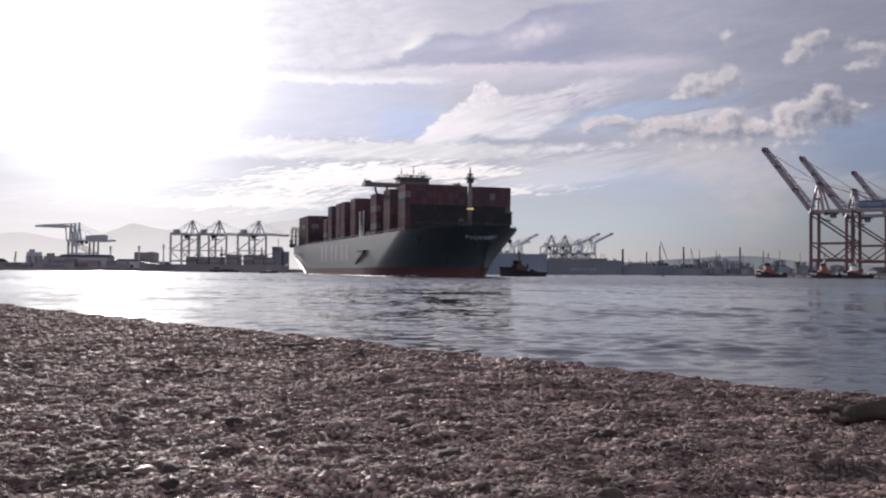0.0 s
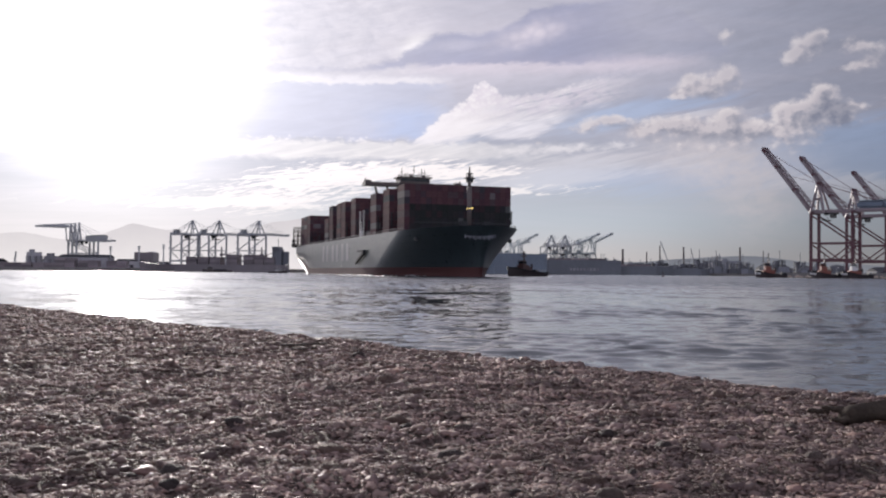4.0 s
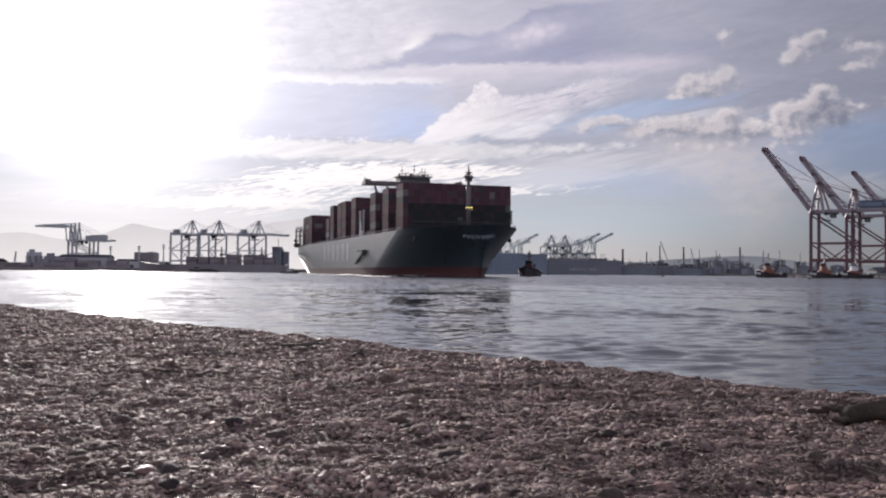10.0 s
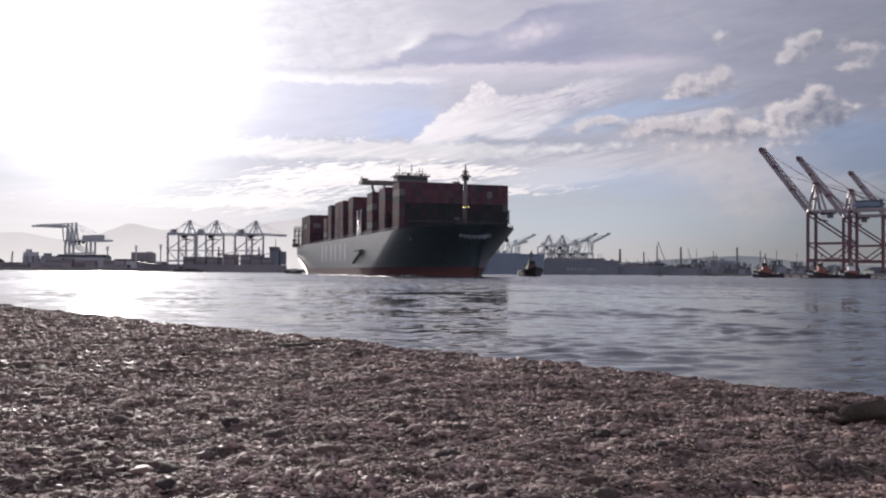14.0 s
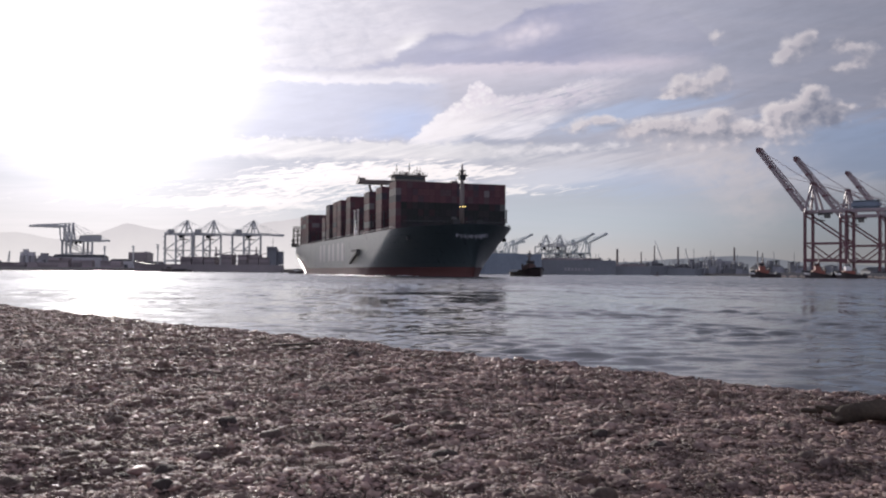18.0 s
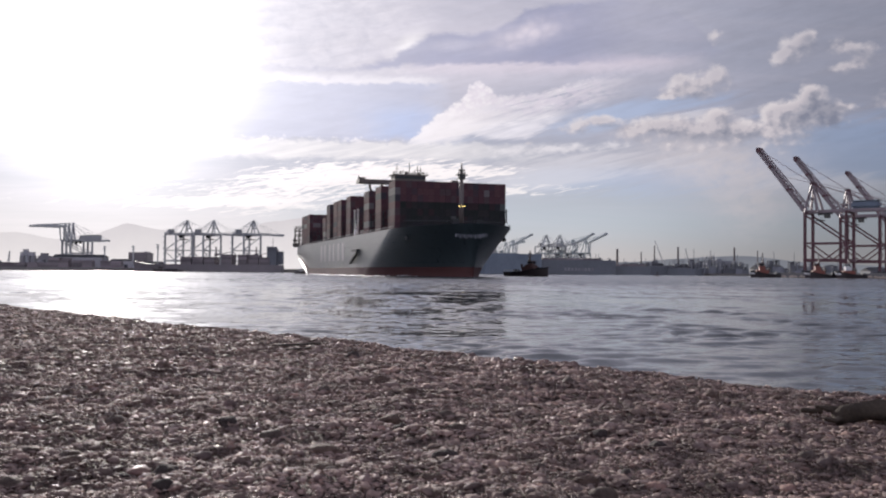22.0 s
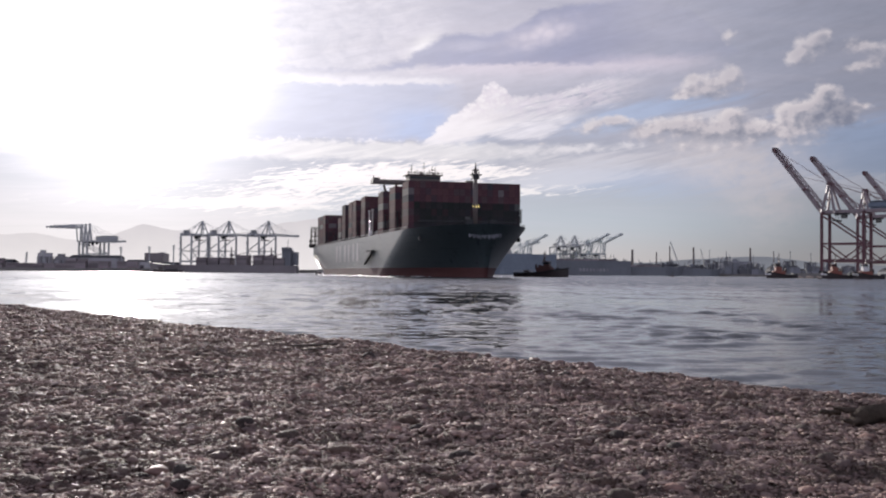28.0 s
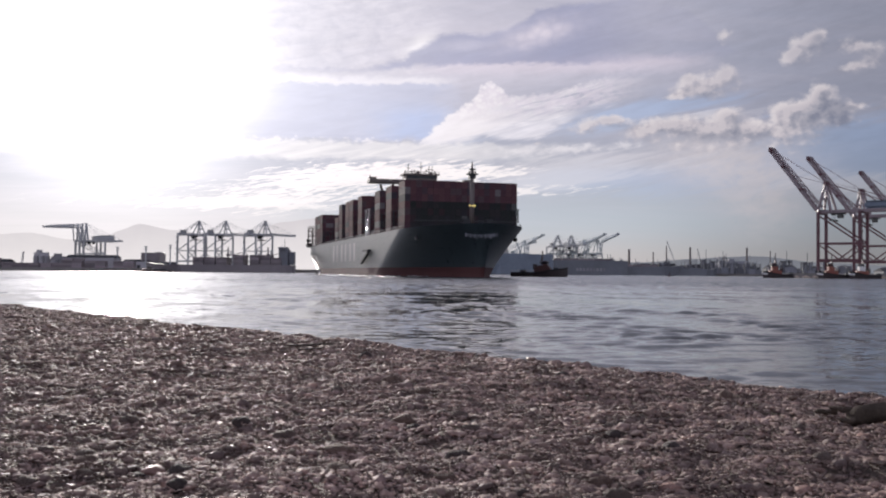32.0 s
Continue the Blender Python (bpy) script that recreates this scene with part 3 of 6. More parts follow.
def ridge(name, label, a0, a1, r, heights, seed, mat, foot=-2.0):
    """A far range: a solid curved wall with an uneven crest, from angle a0 to a1 (degrees from the view's axis)."""
    rnd = random.Random(seed)
    n = 160
    bm = bmesh.new()
    rows = []
    for i in range(n + 1):
        f = i / n
        k = f * (len(heights) - 1)
        j = min(int(k), len(heights) - 2)
        u = k - j
        u = u * u * (3 - 2 * u)
        h = heights[j] * (1 - u) + heights[j + 1] * u
        h += (noise.noise((f * 18, seed, 0)) * 0.05 + noise.noise((f * 70, seed, 3)) * 0.025) * max(heights)
        a = radians(a0 + (a1 - a0) * f)
        rows.append([bm.verts.new((math.sin(a) * q, math.cos(a) * q, z)) for q, z in ((r, foot), (r + 40, max(h, 1) * 0.6), (r + 90, max(h, 1)), (r + 200, foot))])
    for p, q in zip(rows, rows[1:]):
        for j in range(3):
            bm.faces.new((p[j], q[j], q[j + 1], p[j + 1]))
    return tagged(new(name, finish(bm, name, mat, True)), label, "hills", kind="structure")


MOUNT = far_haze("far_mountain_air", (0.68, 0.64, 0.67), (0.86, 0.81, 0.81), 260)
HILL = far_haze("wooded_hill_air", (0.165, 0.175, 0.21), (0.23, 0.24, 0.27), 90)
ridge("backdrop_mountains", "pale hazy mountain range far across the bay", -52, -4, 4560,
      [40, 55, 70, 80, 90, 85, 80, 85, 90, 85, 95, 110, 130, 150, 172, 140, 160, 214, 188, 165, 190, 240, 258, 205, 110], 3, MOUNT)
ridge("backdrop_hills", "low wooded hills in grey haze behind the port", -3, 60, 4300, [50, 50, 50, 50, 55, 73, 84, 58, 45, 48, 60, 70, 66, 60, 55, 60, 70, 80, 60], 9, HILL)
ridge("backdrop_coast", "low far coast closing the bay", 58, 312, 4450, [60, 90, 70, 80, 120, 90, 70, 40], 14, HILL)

# ---------------------------------------------------------------- low cumulus, drifting
HEAP_TALL = [(21.9, 10.1, 0.77, 0.67, 1), (20.9, 9.3, 1.0, 0.6, 1), (19.9, 9.2, 0.85, 0.54, 0.9), (19.6, 8.1, 0.9, 0.6, 0.9), (21.2, 8.4, 1.3, 0.75, 1), (22.6, 9.2, 0.87, 0.6, 1), (23.5, 9.3, 0.6, 0.25, 0.9), (20.3, 7.3, 1.05, 0.5, 0.45), (23.0, 8.6, 0.7, 0.4, 0.8)]
HEAP_LONG = [(16.8, 9.2, 0.75, 0.54, 1), (17.3, 8.5, 1.1, 0.67, 1), (15.8, 8.3, 1.1, 0.54, 1), (13.3, 8.7, 1.45, 0.55, 1), (11.8, 8.3, 0.9, 0.5, 0.9), (10.5, 9.1, 0.85, 0.3, 0.8), (14.4, 8.6, 1.1, 0.47, 1), (14.7, 7.5, 2.0, 0.55, 0.6), (18.2, 8.2, 0.77, 0.54, 0.8), (17.3, 7.5, 1.25, 0.5, 0.6)]
HEAP_UPPER = [(16.8, 11.6, 0.65, 0.5, 1.1), (15.9, 10.9, 1.3, 0.65, 1.1), (14.6, 11.4, 0.45, 0.28, 0.9), (14.8, 10.6, 1.0, 0.42, 1), (13.8, 10.3, 0.6, 0.2, 0.7)]
HEAP_HIGH = [(21.1, 12.8, 0.85, 0.7, 1.1), (20.3, 12.3, 0.6, 0.5, 1), (21.8, 13.2, 0.45, 0.4, 1), (23.7, 12.6, 0.9, 0.5, 0.75), (24.8, 12.1, 0.9, 0.5, 0.85), (23.7, 11.5, 0.9, 0.3, 0.8), (16.6, 13.7, 0.45, 0.5, 0.75)]
HEAP_WING = [(8.6, 8.7, 0.93, 0.44, 0.8), (9.7, 9.1, 0.83, 0.34, 0.8), (5.7, 7.8, 0.35, 0.14, 0.6)]
HEAP_AFAR = [(29.0, 9.5, 3.0, 1.2, 0.9), (37.0, 11.0, 2.6, 1.3, 1.0), (75.0, 10.0, 4.0, 1.6, 1.0)]
HEAPS = HEAP_TALL + HEAP_LONG + HEAP_UPPER + HEAP_HIGH + HEAP_WING + HEAP_AFAR


def cumulus_air():
    mat = bpy.data.materials.new("cumulus")
    mat.use_nodes = True
    n = Net(mat.node_tree)
    x, y, z = n.split(n.node("ShaderNodeTexCoord").outputs["Object"])
    deg = 180 / math.pi
    az0 = n.m("MULTIPLY", n.m("ARCTAN2", x, y), deg)
    el0 = n.m("MULTIPLY", n.m("ARCTAN2", z, 4600.0), deg)

    def cover(da, de):
        az, el = n.m("ADD", az0, da), n.m("ADD", el0, de)
        v = n.xyz(az, el, 0.0)
        heaps = []
        for a, h, ra, re, k in HEAPS:
            q = n.vm("MULTIPLY", n.vm("SUBTRACT", v, (a, h, 0.0)), (1 / ra, 1 / re, 0.0))
            heaps.append(n.m("MULTIPLY", n.m("POWER", 2.718, n.m("MULTIPLY", n.vm("DOT_PRODUCT", q, q), -1.0)), k))
        b = n.m("MINIMUM", total(n, heaps), 1.5)
        v = n.xyz(az, n.m("MULTIPLY", el, 1.2), 1.0)
        soft = n.m("SUBTRACT", n.noise(v, 1.0, 4, 0.5, 0.4), 0.5)
        g = n.m("ADD", n.m("MULTIPLY", n.billow(v, 1.9), 0.36), n.m("ADD", n.m("MULTIPLY", n.billow(v, 4.2), 0.16), n.m("MULTIPLY", soft, 1.0)))
        return n.m("MULTIPLY_ADD", g, 1.25, b), b, g

    d, b, g = cover(0.0, 0.0)
    d2, b2, g2 = cover(-0.32, 0.30)
    # crisp where it faces up and sunward, torn and soft below
    edge = n.step(n.m("SUBTRACT", b, b2), -0.25, 0.25)
    alpha = n.m("MULTIPLY", n.m("DIVIDE", n.m("SUBTRACT", d, 0.20), n.m("MULTIPLY_ADD", edge, -0.38, 1.0), clamp=True), n.step(b, 0.05, 0.3))
    alpha = n.m("MULTIPLY", alpha, n.m("MULTIPLY_ADD", n.step(el0, 9.8, 12.2), -0.2, 0.86))
    lit = n.m("ADD", n.m("MULTIPLY_ADD", n.m("SUBTRACT", g, g2), 1.0, 0.72), n.m("MULTIPLY", n.m("SUBTRACT", b, b2), 0.6), clamp=True)
    thick = n.step(b, 0.5, 1.5)
    lit = n.m("SUBTRACT", lit, n.m("MULTIPLY", thick, n.m("MULTIPLY_ADD", n.step(az0, 20.4, 22.4), 0.40, 0.26)), clamp=True)
    lit = n.m("SUBTRACT", lit, n.m("MULTIPLY", n.step(az0, 20.6, 23.0), 0.10), clamp=True)
    e = n.node("ShaderNodeEmission")
    n.put(e.inputs[0], n.ramp(lit, (0.0, (0.21, 0.22, 0.29)), (0.4, (0.37, 0.36, 0.42)), (0.72, (0.58, 0.53, 0.57)), (1.0, (0.74, 0.68, 0.70))))
    t = n.node("ShaderNodeBsdfTransparent")
    mx = n.node("ShaderNodeMixShader")
    n.put(mx.inputs[0], alpha)
    n.put(mx.inputs[1], t.outputs[0])
    n.put(mx.inputs[2], e.outputs[0])
    n.put(n.node("ShaderNodeOutputMaterial").inputs[0], mx.outputs[0])
    return mat


def make_clouds():
    bm = bmesh.new()
    rows = []
    for i in range(61):
        a = radians(-4 + 112 * i / 60)
        rows.append([bm.verts.new((math.sin(a) * 4600, math.cos(a) * 4600, z)) for z in (150, 900, 1800)])
    for p, q in zip(rows, rows[1:]):
        for j in range(2):
            bm.faces.new((p[j], q[j], q[j + 1], p[j + 1]))
    return tagged(new("backdrop_clouds", finish(bm, "backdrop_clouds", cumulus_air(), True)), "heaped white and grey cumulus clouds low in the sky", "clouds", kind="structure")


clouds = make_clouds()

# ---------------------------------------------------------------- container ship
SIDE = 25.5
DECK_Z = 20.2


def stem(z):
    return 33 + 9.0 * (max(z, 0) / 22) ** 1.4


def knuckle(z):
    """Where the flat side ends: a line that rakes down and aft."""
    return -62 + 54 * min(max(z / DECK_Z, 0), 1.0) ** 1.1


def half_beam(s, z):
    """Half the hull's breadth at s metres ahead of the first stack and z above the water."""
    k = min(max(z / DECK_Z, 0), 1.0)
    s0 = knuckle(z)
    q = (s - s0) / (stem(z) - s0)
    b = SIDE
    if q > 0:
        q = min(q, 1)
        a = 0.34 - 0.14 * k
        e = a * (math.sqrt(q * q + 0.0144) - 0.12)       # eased into the flat side
        b = SIDE * max(1 - e - (1 - 0.887 * a) * q ** (1.85 + 1.15 * k ** 1.6), 0) ** (0.94 - 0.22 * k ** 1.5)
    if s < -240:
        u = (-240 - s) / 84
        b *= 1 - u * u * (0.05 + 0.40 * max(1 - z / 14, 0))
    return max(b, 0.25)


def keel(s):
    u = min(max((-252 - s) / 66, 0), 1)
    return -2.0 + 12.5 * u ** 0.85


def make_hull(ship):
    fr = [0, 0.1, 0.18, 0.245, 0.25, 0.32, 0.4, 0.48, 0.55, 0.62, 0.7, 0.78, 0.85, 0.92, 1.0]
    aft = [-324, -318, -310, -300, -290, -280, -268, -255, -240, -200, -150, -100]
    fore = [0, 0.02, 0.05, 0.1, 0.16, 0.22, 0.3, 0.38, 0.46, 0.54, 0.62, 0.7, 0.77, 0.83, 0.88, 0.92, 0.955, 0.98, 1.0]

    def height(f, lo, top):
        if lo < -1.99 and f in (0.245, 0.25):
            return 3.9 if f == 0.245 else 4.0
        return lo + (top - lo) * f

    bm = bmesh.new()
    sides = []
    for sgn in (-1, 1):
        rows = []
        for s in aft:
            lo = keel(s)
            rows.append([(s, height(f, lo, DECK_Z)) for f in fr])
        for q in fore:
            top = DECK_Z + 0.9 * max(-8 + 49.5 * q - 12, 0) / 30
            zs = [height(f, -2.0, top) for f in fr]
            rows.append([(knuckle(z) + q * (stem(z) - knuckle(z)), z) for z in zs])
        nose = [sides[0][-1]] if sides else []      # both sides share the rounded stem
        rows = [[bm.verts.new((s, sgn * half_beam(s, z), z)) for s, z in r] for r in (rows[:-1] if nose else rows)] + nose
        for v in rows[-1]:
            v.co.y = 0.0
        for i, (p, q) in enumerate(zip(rows, rows[1:])):
            for j in range(len(fr) - 1):
                v = (p[j], q[j], q[j + 1], p[j + 1])
                f = bm.faces.new(v if sgn < 0 else v[::-1])
                f.material_index = 1 if fr[j + 1] <= 0.246 else 0
                f.smooth = True
        sides.append(rows)
    stations = sides[0]
    a, b = sides
    for j, mi in ((0, 1), (-1, 2)):
        lid = [[bm.verts.new(r[j].co) for r in rows] for rows in sides]
        for i in range(len(stations) - 1):
            bm.faces.new((lid[0][i], lid[0][i + 1], lid[1][i + 1], lid[1][i])).material_index = mi
    for i in (0,):
        end = [[bm.verts.new(v.co) for v in rows[i]] for rows in sides]
        for j in range(len(fr) - 1):
            bm.faces.new((end[0][j], end[0][j + 1], end[1][j + 1], end[1][j]))
    part("hull", bm, [HULL, BOOT, DECK], ship, "dark teal hull with red boot-topping")


def container_mesh(paint):
    """One 40-foot box, forward end at x = 0: posts, rails and recessed ribbed walls."""
    bm = bmesh.new()
    L, W, H = 12.19, 2.44, 2.85
    box(bm, (-L / 2, 0, H / 2), (L - 0.06, W - 0.06, H - 0.05))
    for y in (-W / 2 + 0.08, W / 2 - 0.08):
        for x in (-0.08, -L + 0.08):
            box(bm, (x, y, H / 2), (0.16, 0.16, H))
        for z in (0.08, H - 0.06):
            box(bm, (-L / 2, y, z), (L - 0.32, 0.14, 0.14))
        for i in range(5):
            box(bm, (-L * (i + 1) / 6, y * 1.0, H / 2), (0.5, 0.12, H - 0.3))
    for x in (-0.06, -L + 0.06):
        for z in (0.08, H - 0.06):
            box(bm, (x, 0, z), (0.12, W - 0.32, 0.14))
    return finish(bm, "container", paint)


def stack(ship, me, s, rows, tiers, shown, base=DECK_Z, low=None, uneven=0):
    """One bay of boxes athwart the deck. Rows counted from the starboard side; those in shown are boxes of their own."""
    bay = part("container_bay", boxes(((s - 6.1, 0, base - 0.3), (12.4, 2 * SIDE - 1.4, 0.5))), DECK, ship, "bay of stacked maroon containers on a hatch cover")
    rnd = random.Random(int(s * 7))
    rest = bmesh.new()
    for r in range(rows):
        y = -(rows - 1) * 1.25 + 2.5 * r
        t = tiers - (rnd.random() < uneven) - (rnd.random() < uneven * 0.4)
        for k in range(t):
            p = (s, y, base + k * 2.93)
            # the lowest four tiers inboard take the shaded copy, where one is given
            if r < shown or (r == rows - 1 and shown > 3):
                o = new("container", low if low and k < 4 and r > 0 else me)
                o.parent, o.location = bay, p
            else:
                box(rest, (s - 6.1, y, base + k * 2.93 + 1.43), (12.15, 2.42, 2.85))
    if len(rest.verts):
        part("inner_containers", rest, BOXES, bay)["kind"] = "stuff"
    else:
        rest.free()


def lashing(ship, s, tall):
    """A lashing bridge: posts and walkways between two bays."""
    bm = bmesh.new()
    for i in range(9):
        y = -24.2 + i * 6.05
        box(bm, (s, y, DECK_Z + tall / 2), (0.5, 0.45, tall))
    for z in (DECK_Z + 3, DECK_Z + 6, DECK_Z + tall):
        box(bm, (s, 0, z), (1.0, 49.6, 0.25))
        box(bm, (s + 0.45, 0, z + 1.0), (0.07, 49.6, 0.07))
    part("lashing_bridge", bm, DARK, ship)


def make_ship():
    ship = thing("container_ship", "huge dark teal container ship laden with maroon containers, under way", "ship")
    make_hull(ship)
    me, me2 = container_mesh(BOX), container_mesh(DARK_BOX)
    stack(ship, me, 1.4, 20, 7, 20, low=me2)
    for s, n in ((-26, 5), (-53.3, 5), (-102, 9), (-130.5, 4), (-144.2, 3), (-169, 5)):
        stack(ship, me, s, 20, 7, n, base=DECK_Z + (1.2 if s < -90 else 0.0), uneven=0.0 if s > -130 else 0.05)
    stack(ship, me, -184, 20, 5, 4)
    for s, n in ((-255, 9), (-268.6, 2), (-282.2, 2)):
        stack(ship, me, s, 20, 7, n)
    for s in (-12.6, -24.2, -40.2, -51.6, -67.3, -100.0, -116, -128.7, -158.3, -167.4, -183, -198, -253.2, -296.5):
        lashing(ship, s, 9.0)
    # bridge
    part("deckhouse", boxes(((-77, 0, 33), (11, 17, 25.6)), ((-78, 0, 21.5), (13, 46, 2.6))), MAST, ship, "grey bridge tower")
    bridge = part("bridge_deck", boxes(((-75.5, 0, 46.5), (8, 53, 0.5)), ((-75.5, 0, 47.4), (7.6, 52.6, 1.3)), ((-76, 0, 49.4), (9, 16, 2.6)), ((-76, 0, 51.0), (10.4, 18.4, 0.5))), MAST, ship)
    part("bridge_window", boxes(((-71.45, 0, 49.6), (0.1, 15, 1.3))), GLASS, bridge)
    for sgn in (-1, 1):
        part("wing_box", boxes(((-75.5, sgn * 24.4, 48.5), (3.6, 3.4, 1.3)), ((-75.5, sgn * 25.7, 49.6), (0.4, 0.4, 1.2))), MAST, bridge)
        arc = [(-76, sgn * (13.6 + 6.6 * math.sin(u * 1.5)), 46.3 - 7.2 * math.cos(u * 1.5)) for u in (0.0, 0.25, 0.5, 0.75, 1.0)]
        part("wing_strut", beams(1.0, *zip(arc, arc[1:]), ((-76, sgn * 13.8, 39.0), (-76, sgn * 13.8, 46.4))), MAST, bridge)
    for y, h in ((-7.4, 2.2), (-6, 5.4), (-4.2, 2.6), (-2.8, 3.0), (0.6, 6.6), (2.2, 2.0), (3.4, 3.2), (4.8, 5.0), (6.4, 4.6), (7.8, 2.4)):
        part("antenna_mast", rods(0.17, ((-76, y, 51), (-76, y, 51 + h)), ((-76, y - 0.8, 51 + h * 0.6), (-76, y + 0.8, 51 + h * 0.6)), n=6), MAST, bridge)
    part("radar_drum", rods(0.9, ((-75, -1.2, 51.2), (-75, -1.2, 52.9)), ((-75, 5.6, 51.2), (-75, 5.6, 52.6)), n=10), MAST, bridge)
    part("bridge_rail", beams(0.12, *[((-71.2, y, 51.2), (-71.2, y, 52.3)) for y in range(-9, 10, 2)], ((-71.2, -9, 52.3), (-71.2, 9, 52.3)), ((-71.2, -9, 51.7), (-71.2, 9, 51.7))), MAST, bridge)
    # foremast
    mast = part("foremast", rods(1.0, ((16.7, 0, 20.5), (16.7, 0, 39)), n=12), MAST, ship, "grey foremast with lamp platforms", True)
    bm = rods(0.75, ((16.7, 0, 39), (16.7, 0, 44.4)), n=10)
    rod(bm, (16.7, 0, 44.4), (16.7, 0, 47.4), 0.5, 0.2, 8)
    part("mast_top", bm, MAST, mast)
    part("mast_platform", boxes(((16.7, 0, 42.4), (2.8, 4.4, 0.45)), ((16.7, 0, 44.4), (1.8, 2.6, 0.4)), ((16.7, 0, 41.4), (2.0, 2.6, 1.6)), ((16.7, -1.3, 43.2), (0.5, 0.5, 0.9)), ((16.7, 1.3, 43.2), (0.5, 0.5, 0.9))), DARK, mast)
    for y in (-1.1, 0.0, 1.1):
        part("mast_lamp", boxes(((17.6, y, 29.3), (0.3, 0.34, 0.34))), LAMP, mast, "lit yellow deck lamp")
    # forecastle gear
    part("breakwater", beams(0.5, ((6, -22, 23.5), (11, 0, 23.5)), ((6, 22, 23.5), (11, 0, 23.5))), DARK, ship)
    post = finish(rods(0.07, ((0, 0, 0), (0, 0, 1.3)), n=5), "rail_post", DARK)
    for i in range(24):
        s = 3 + i * 1.62
        for sgn in (-1, 1):
            o = new("rail_post", post)
            o.parent, o.location = ship, (s, sgn * (half_beam(s, 20) - 0.3), 20.1 + 0.9 * max(s - 12, 0) / 30)
    part("windlass", bevelled((24, -5, 22.3), (4, 3, 2.2), 0.3), DARK, ship)
    part("windlass", bevelled((24, 5, 22.3), (4, 3, 2.2), 0.3), DARK, ship)
    # side rail and its stanchions along the deck edge
    bm = bmesh.new()
    for sgn in (-1, 1):
        for i in range(108):
            s = -322 + i * 3
            y = sgn * (half_beam(s, DECK_Z) - 0.15)
            box(bm, (s, y, DECK_Z + 0.55), (0.22, 0.12, 1.1))
        box(bm, (-120, sgn * (SIDE - 0.15), DECK_Z + 1.1), (236, 0.09, 0.1))
    part("side_rail", bm, PALE, ship)
    # broad pale marks on both sides where a name is painted
    for sgn in (-1, 1):
        for s0 in (-200, -168, -138):
            for ds, w in ((0, 6.2), (14, 6.2)):
                part("hull_mark", boxes(((s0 + ds + w / 2, sgn * (SIDE + 0.02), 12.6), (w, 0.06, 9.8))), MARK, ship, "broad white painted mark")
    # bars of the bow's name, one line across the stem
    for i in range(17):
        y = -7.6 + i * 0.74
        z = 16.7 + 0.02 * (y + 2) ** 2
        lo, hi = 0.0, stem(z)
        for _ in range(30):
            s = (lo + hi) / 2
            lo, hi = (s, hi) if half_beam(s, z) > abs(y) else (lo, s)
        drop = (1.5, 1.0, 1.7, 1.2, 1.5, 1.9, 1.1)[i % 7]
        part("name_bar", boxes(((lo, y, z - drop / 2), (0.4, 0.5, drop))), SHED_DARK, ship)
    # anchors stowed against the flare
    for sgn in (-1, 1):
        y = sgn * (half_beam(9.0, 16.5) + 0.15)
        anchor = part("anchor", boxes(((9.0, y, 16.8), (0.7, 0.8, 2.8)), ((9.0, y, 15.5), (3.0, 0.8, 0.7)), ((7.7, y, 16.0), (0.6, 0.7, 1.2)), ((10.3, y, 16.0), (0.6, 0.7, 1.2))), DARK, ship, "dark stowed anchor")
        part("hawse_ring", rods(1.3, ((9.0, y - sgn * 0.9, 18.6), (9.0, y - sgn * 0.1, 18.6)), n=12), DARK, anchor)
    # ladders and platforms that stand out on the port side
    for s, z, h in ((-1.0, 24.0, 5.5), (-3.5, 28.5, 5.0), (-14, 22.5, 4.0)):
        part("side_platform", boxes(((s, SIDE + 0.5, z), (1.6, 1.4, 0.3)), ((s, SIDE + 0.9, z + h / 2), (0.3, 0.3, h)), ((s - 0.7, SIDE + 0.9, z + h / 2), (0.3, 0.3, h)), ((s, SIDE + 0.5, z + h), (1.6, 1.4, 0.3))), DARK, ship)
    # boarding stairs folded out of the side, dark against the sky
    stair = part("boarding_stair", beams(1.2, ((-73, -26.6, 11.6), (-92, -26.6, 6.2))), DARK, ship, "dark boarding stair hung on the side")
    part("stair_platform", boxes(((-79, -26.4, 12.4), (14, 1.8, 1.0))), DARK, stair)
    # deck locker; its polished plates are added, angled to mirror the sun as a glint
    half = Matrix.Rotation(radians(73.5), 3, "Z") @ (SUN_WAY + Vector((0.08, -0.99, -0.05)).normalized()).normalized()
    lid = bmesh.new()
    box(lid, (-88, -24.6, 24.2), (1.25, 1.25, 0.2), half.to_track_quat("Z", "Y").to_matrix())
    locker = part("deck_locker", boxes(((-88, -24.6, 21.7), (1.8, 1.6, 3.4)), ((-88, -24.6, 25.6), (0.35, 0.35, 2.6))), WHITE, ship, "white deck locker with a plate angled to glint in the sun")
    part("glint_plate", lid, GLINT, locker)
    for s in (-83.5, -92.5):
        post = part("vent_post", rods(0.38, ((s, -24.4, 20.2), (s, -24.4, 33.0)), n=10), PALE, ship, "pale vent post on the deck edge")
        part("vent_cowl", rods(0.62, ((s, -24.4, 32.8), (s, -24.4, 33.8)), n=10), PALE, post)
    lid = bmesh.new()
    box(lid, (-88, -24.6, 27.9), (0.8, 0.8, 0.2), half.to_track_quat("Z", "Y").to_matrix())
    part("upper_glint_plate", lid, GLINT, locker)
    # polished strip added along the raised counter, angled to stand in for its glint
    bm = bmesh.new()
    p, q = Vector((-258, -half_beam(-258, 0) - 0.9, 0.5)), Vector((-319, -half_beam(-319, 10) - 0.9, 10.8))
    d = (q - p).normalized()
    nrm = (half - d * half.dot(d)).normalized()
    box(bm, (p + q) / 2, ((q - p).length, 0.75, 0.25), Matrix((d, nrm.cross(d), nrm)).transposed())
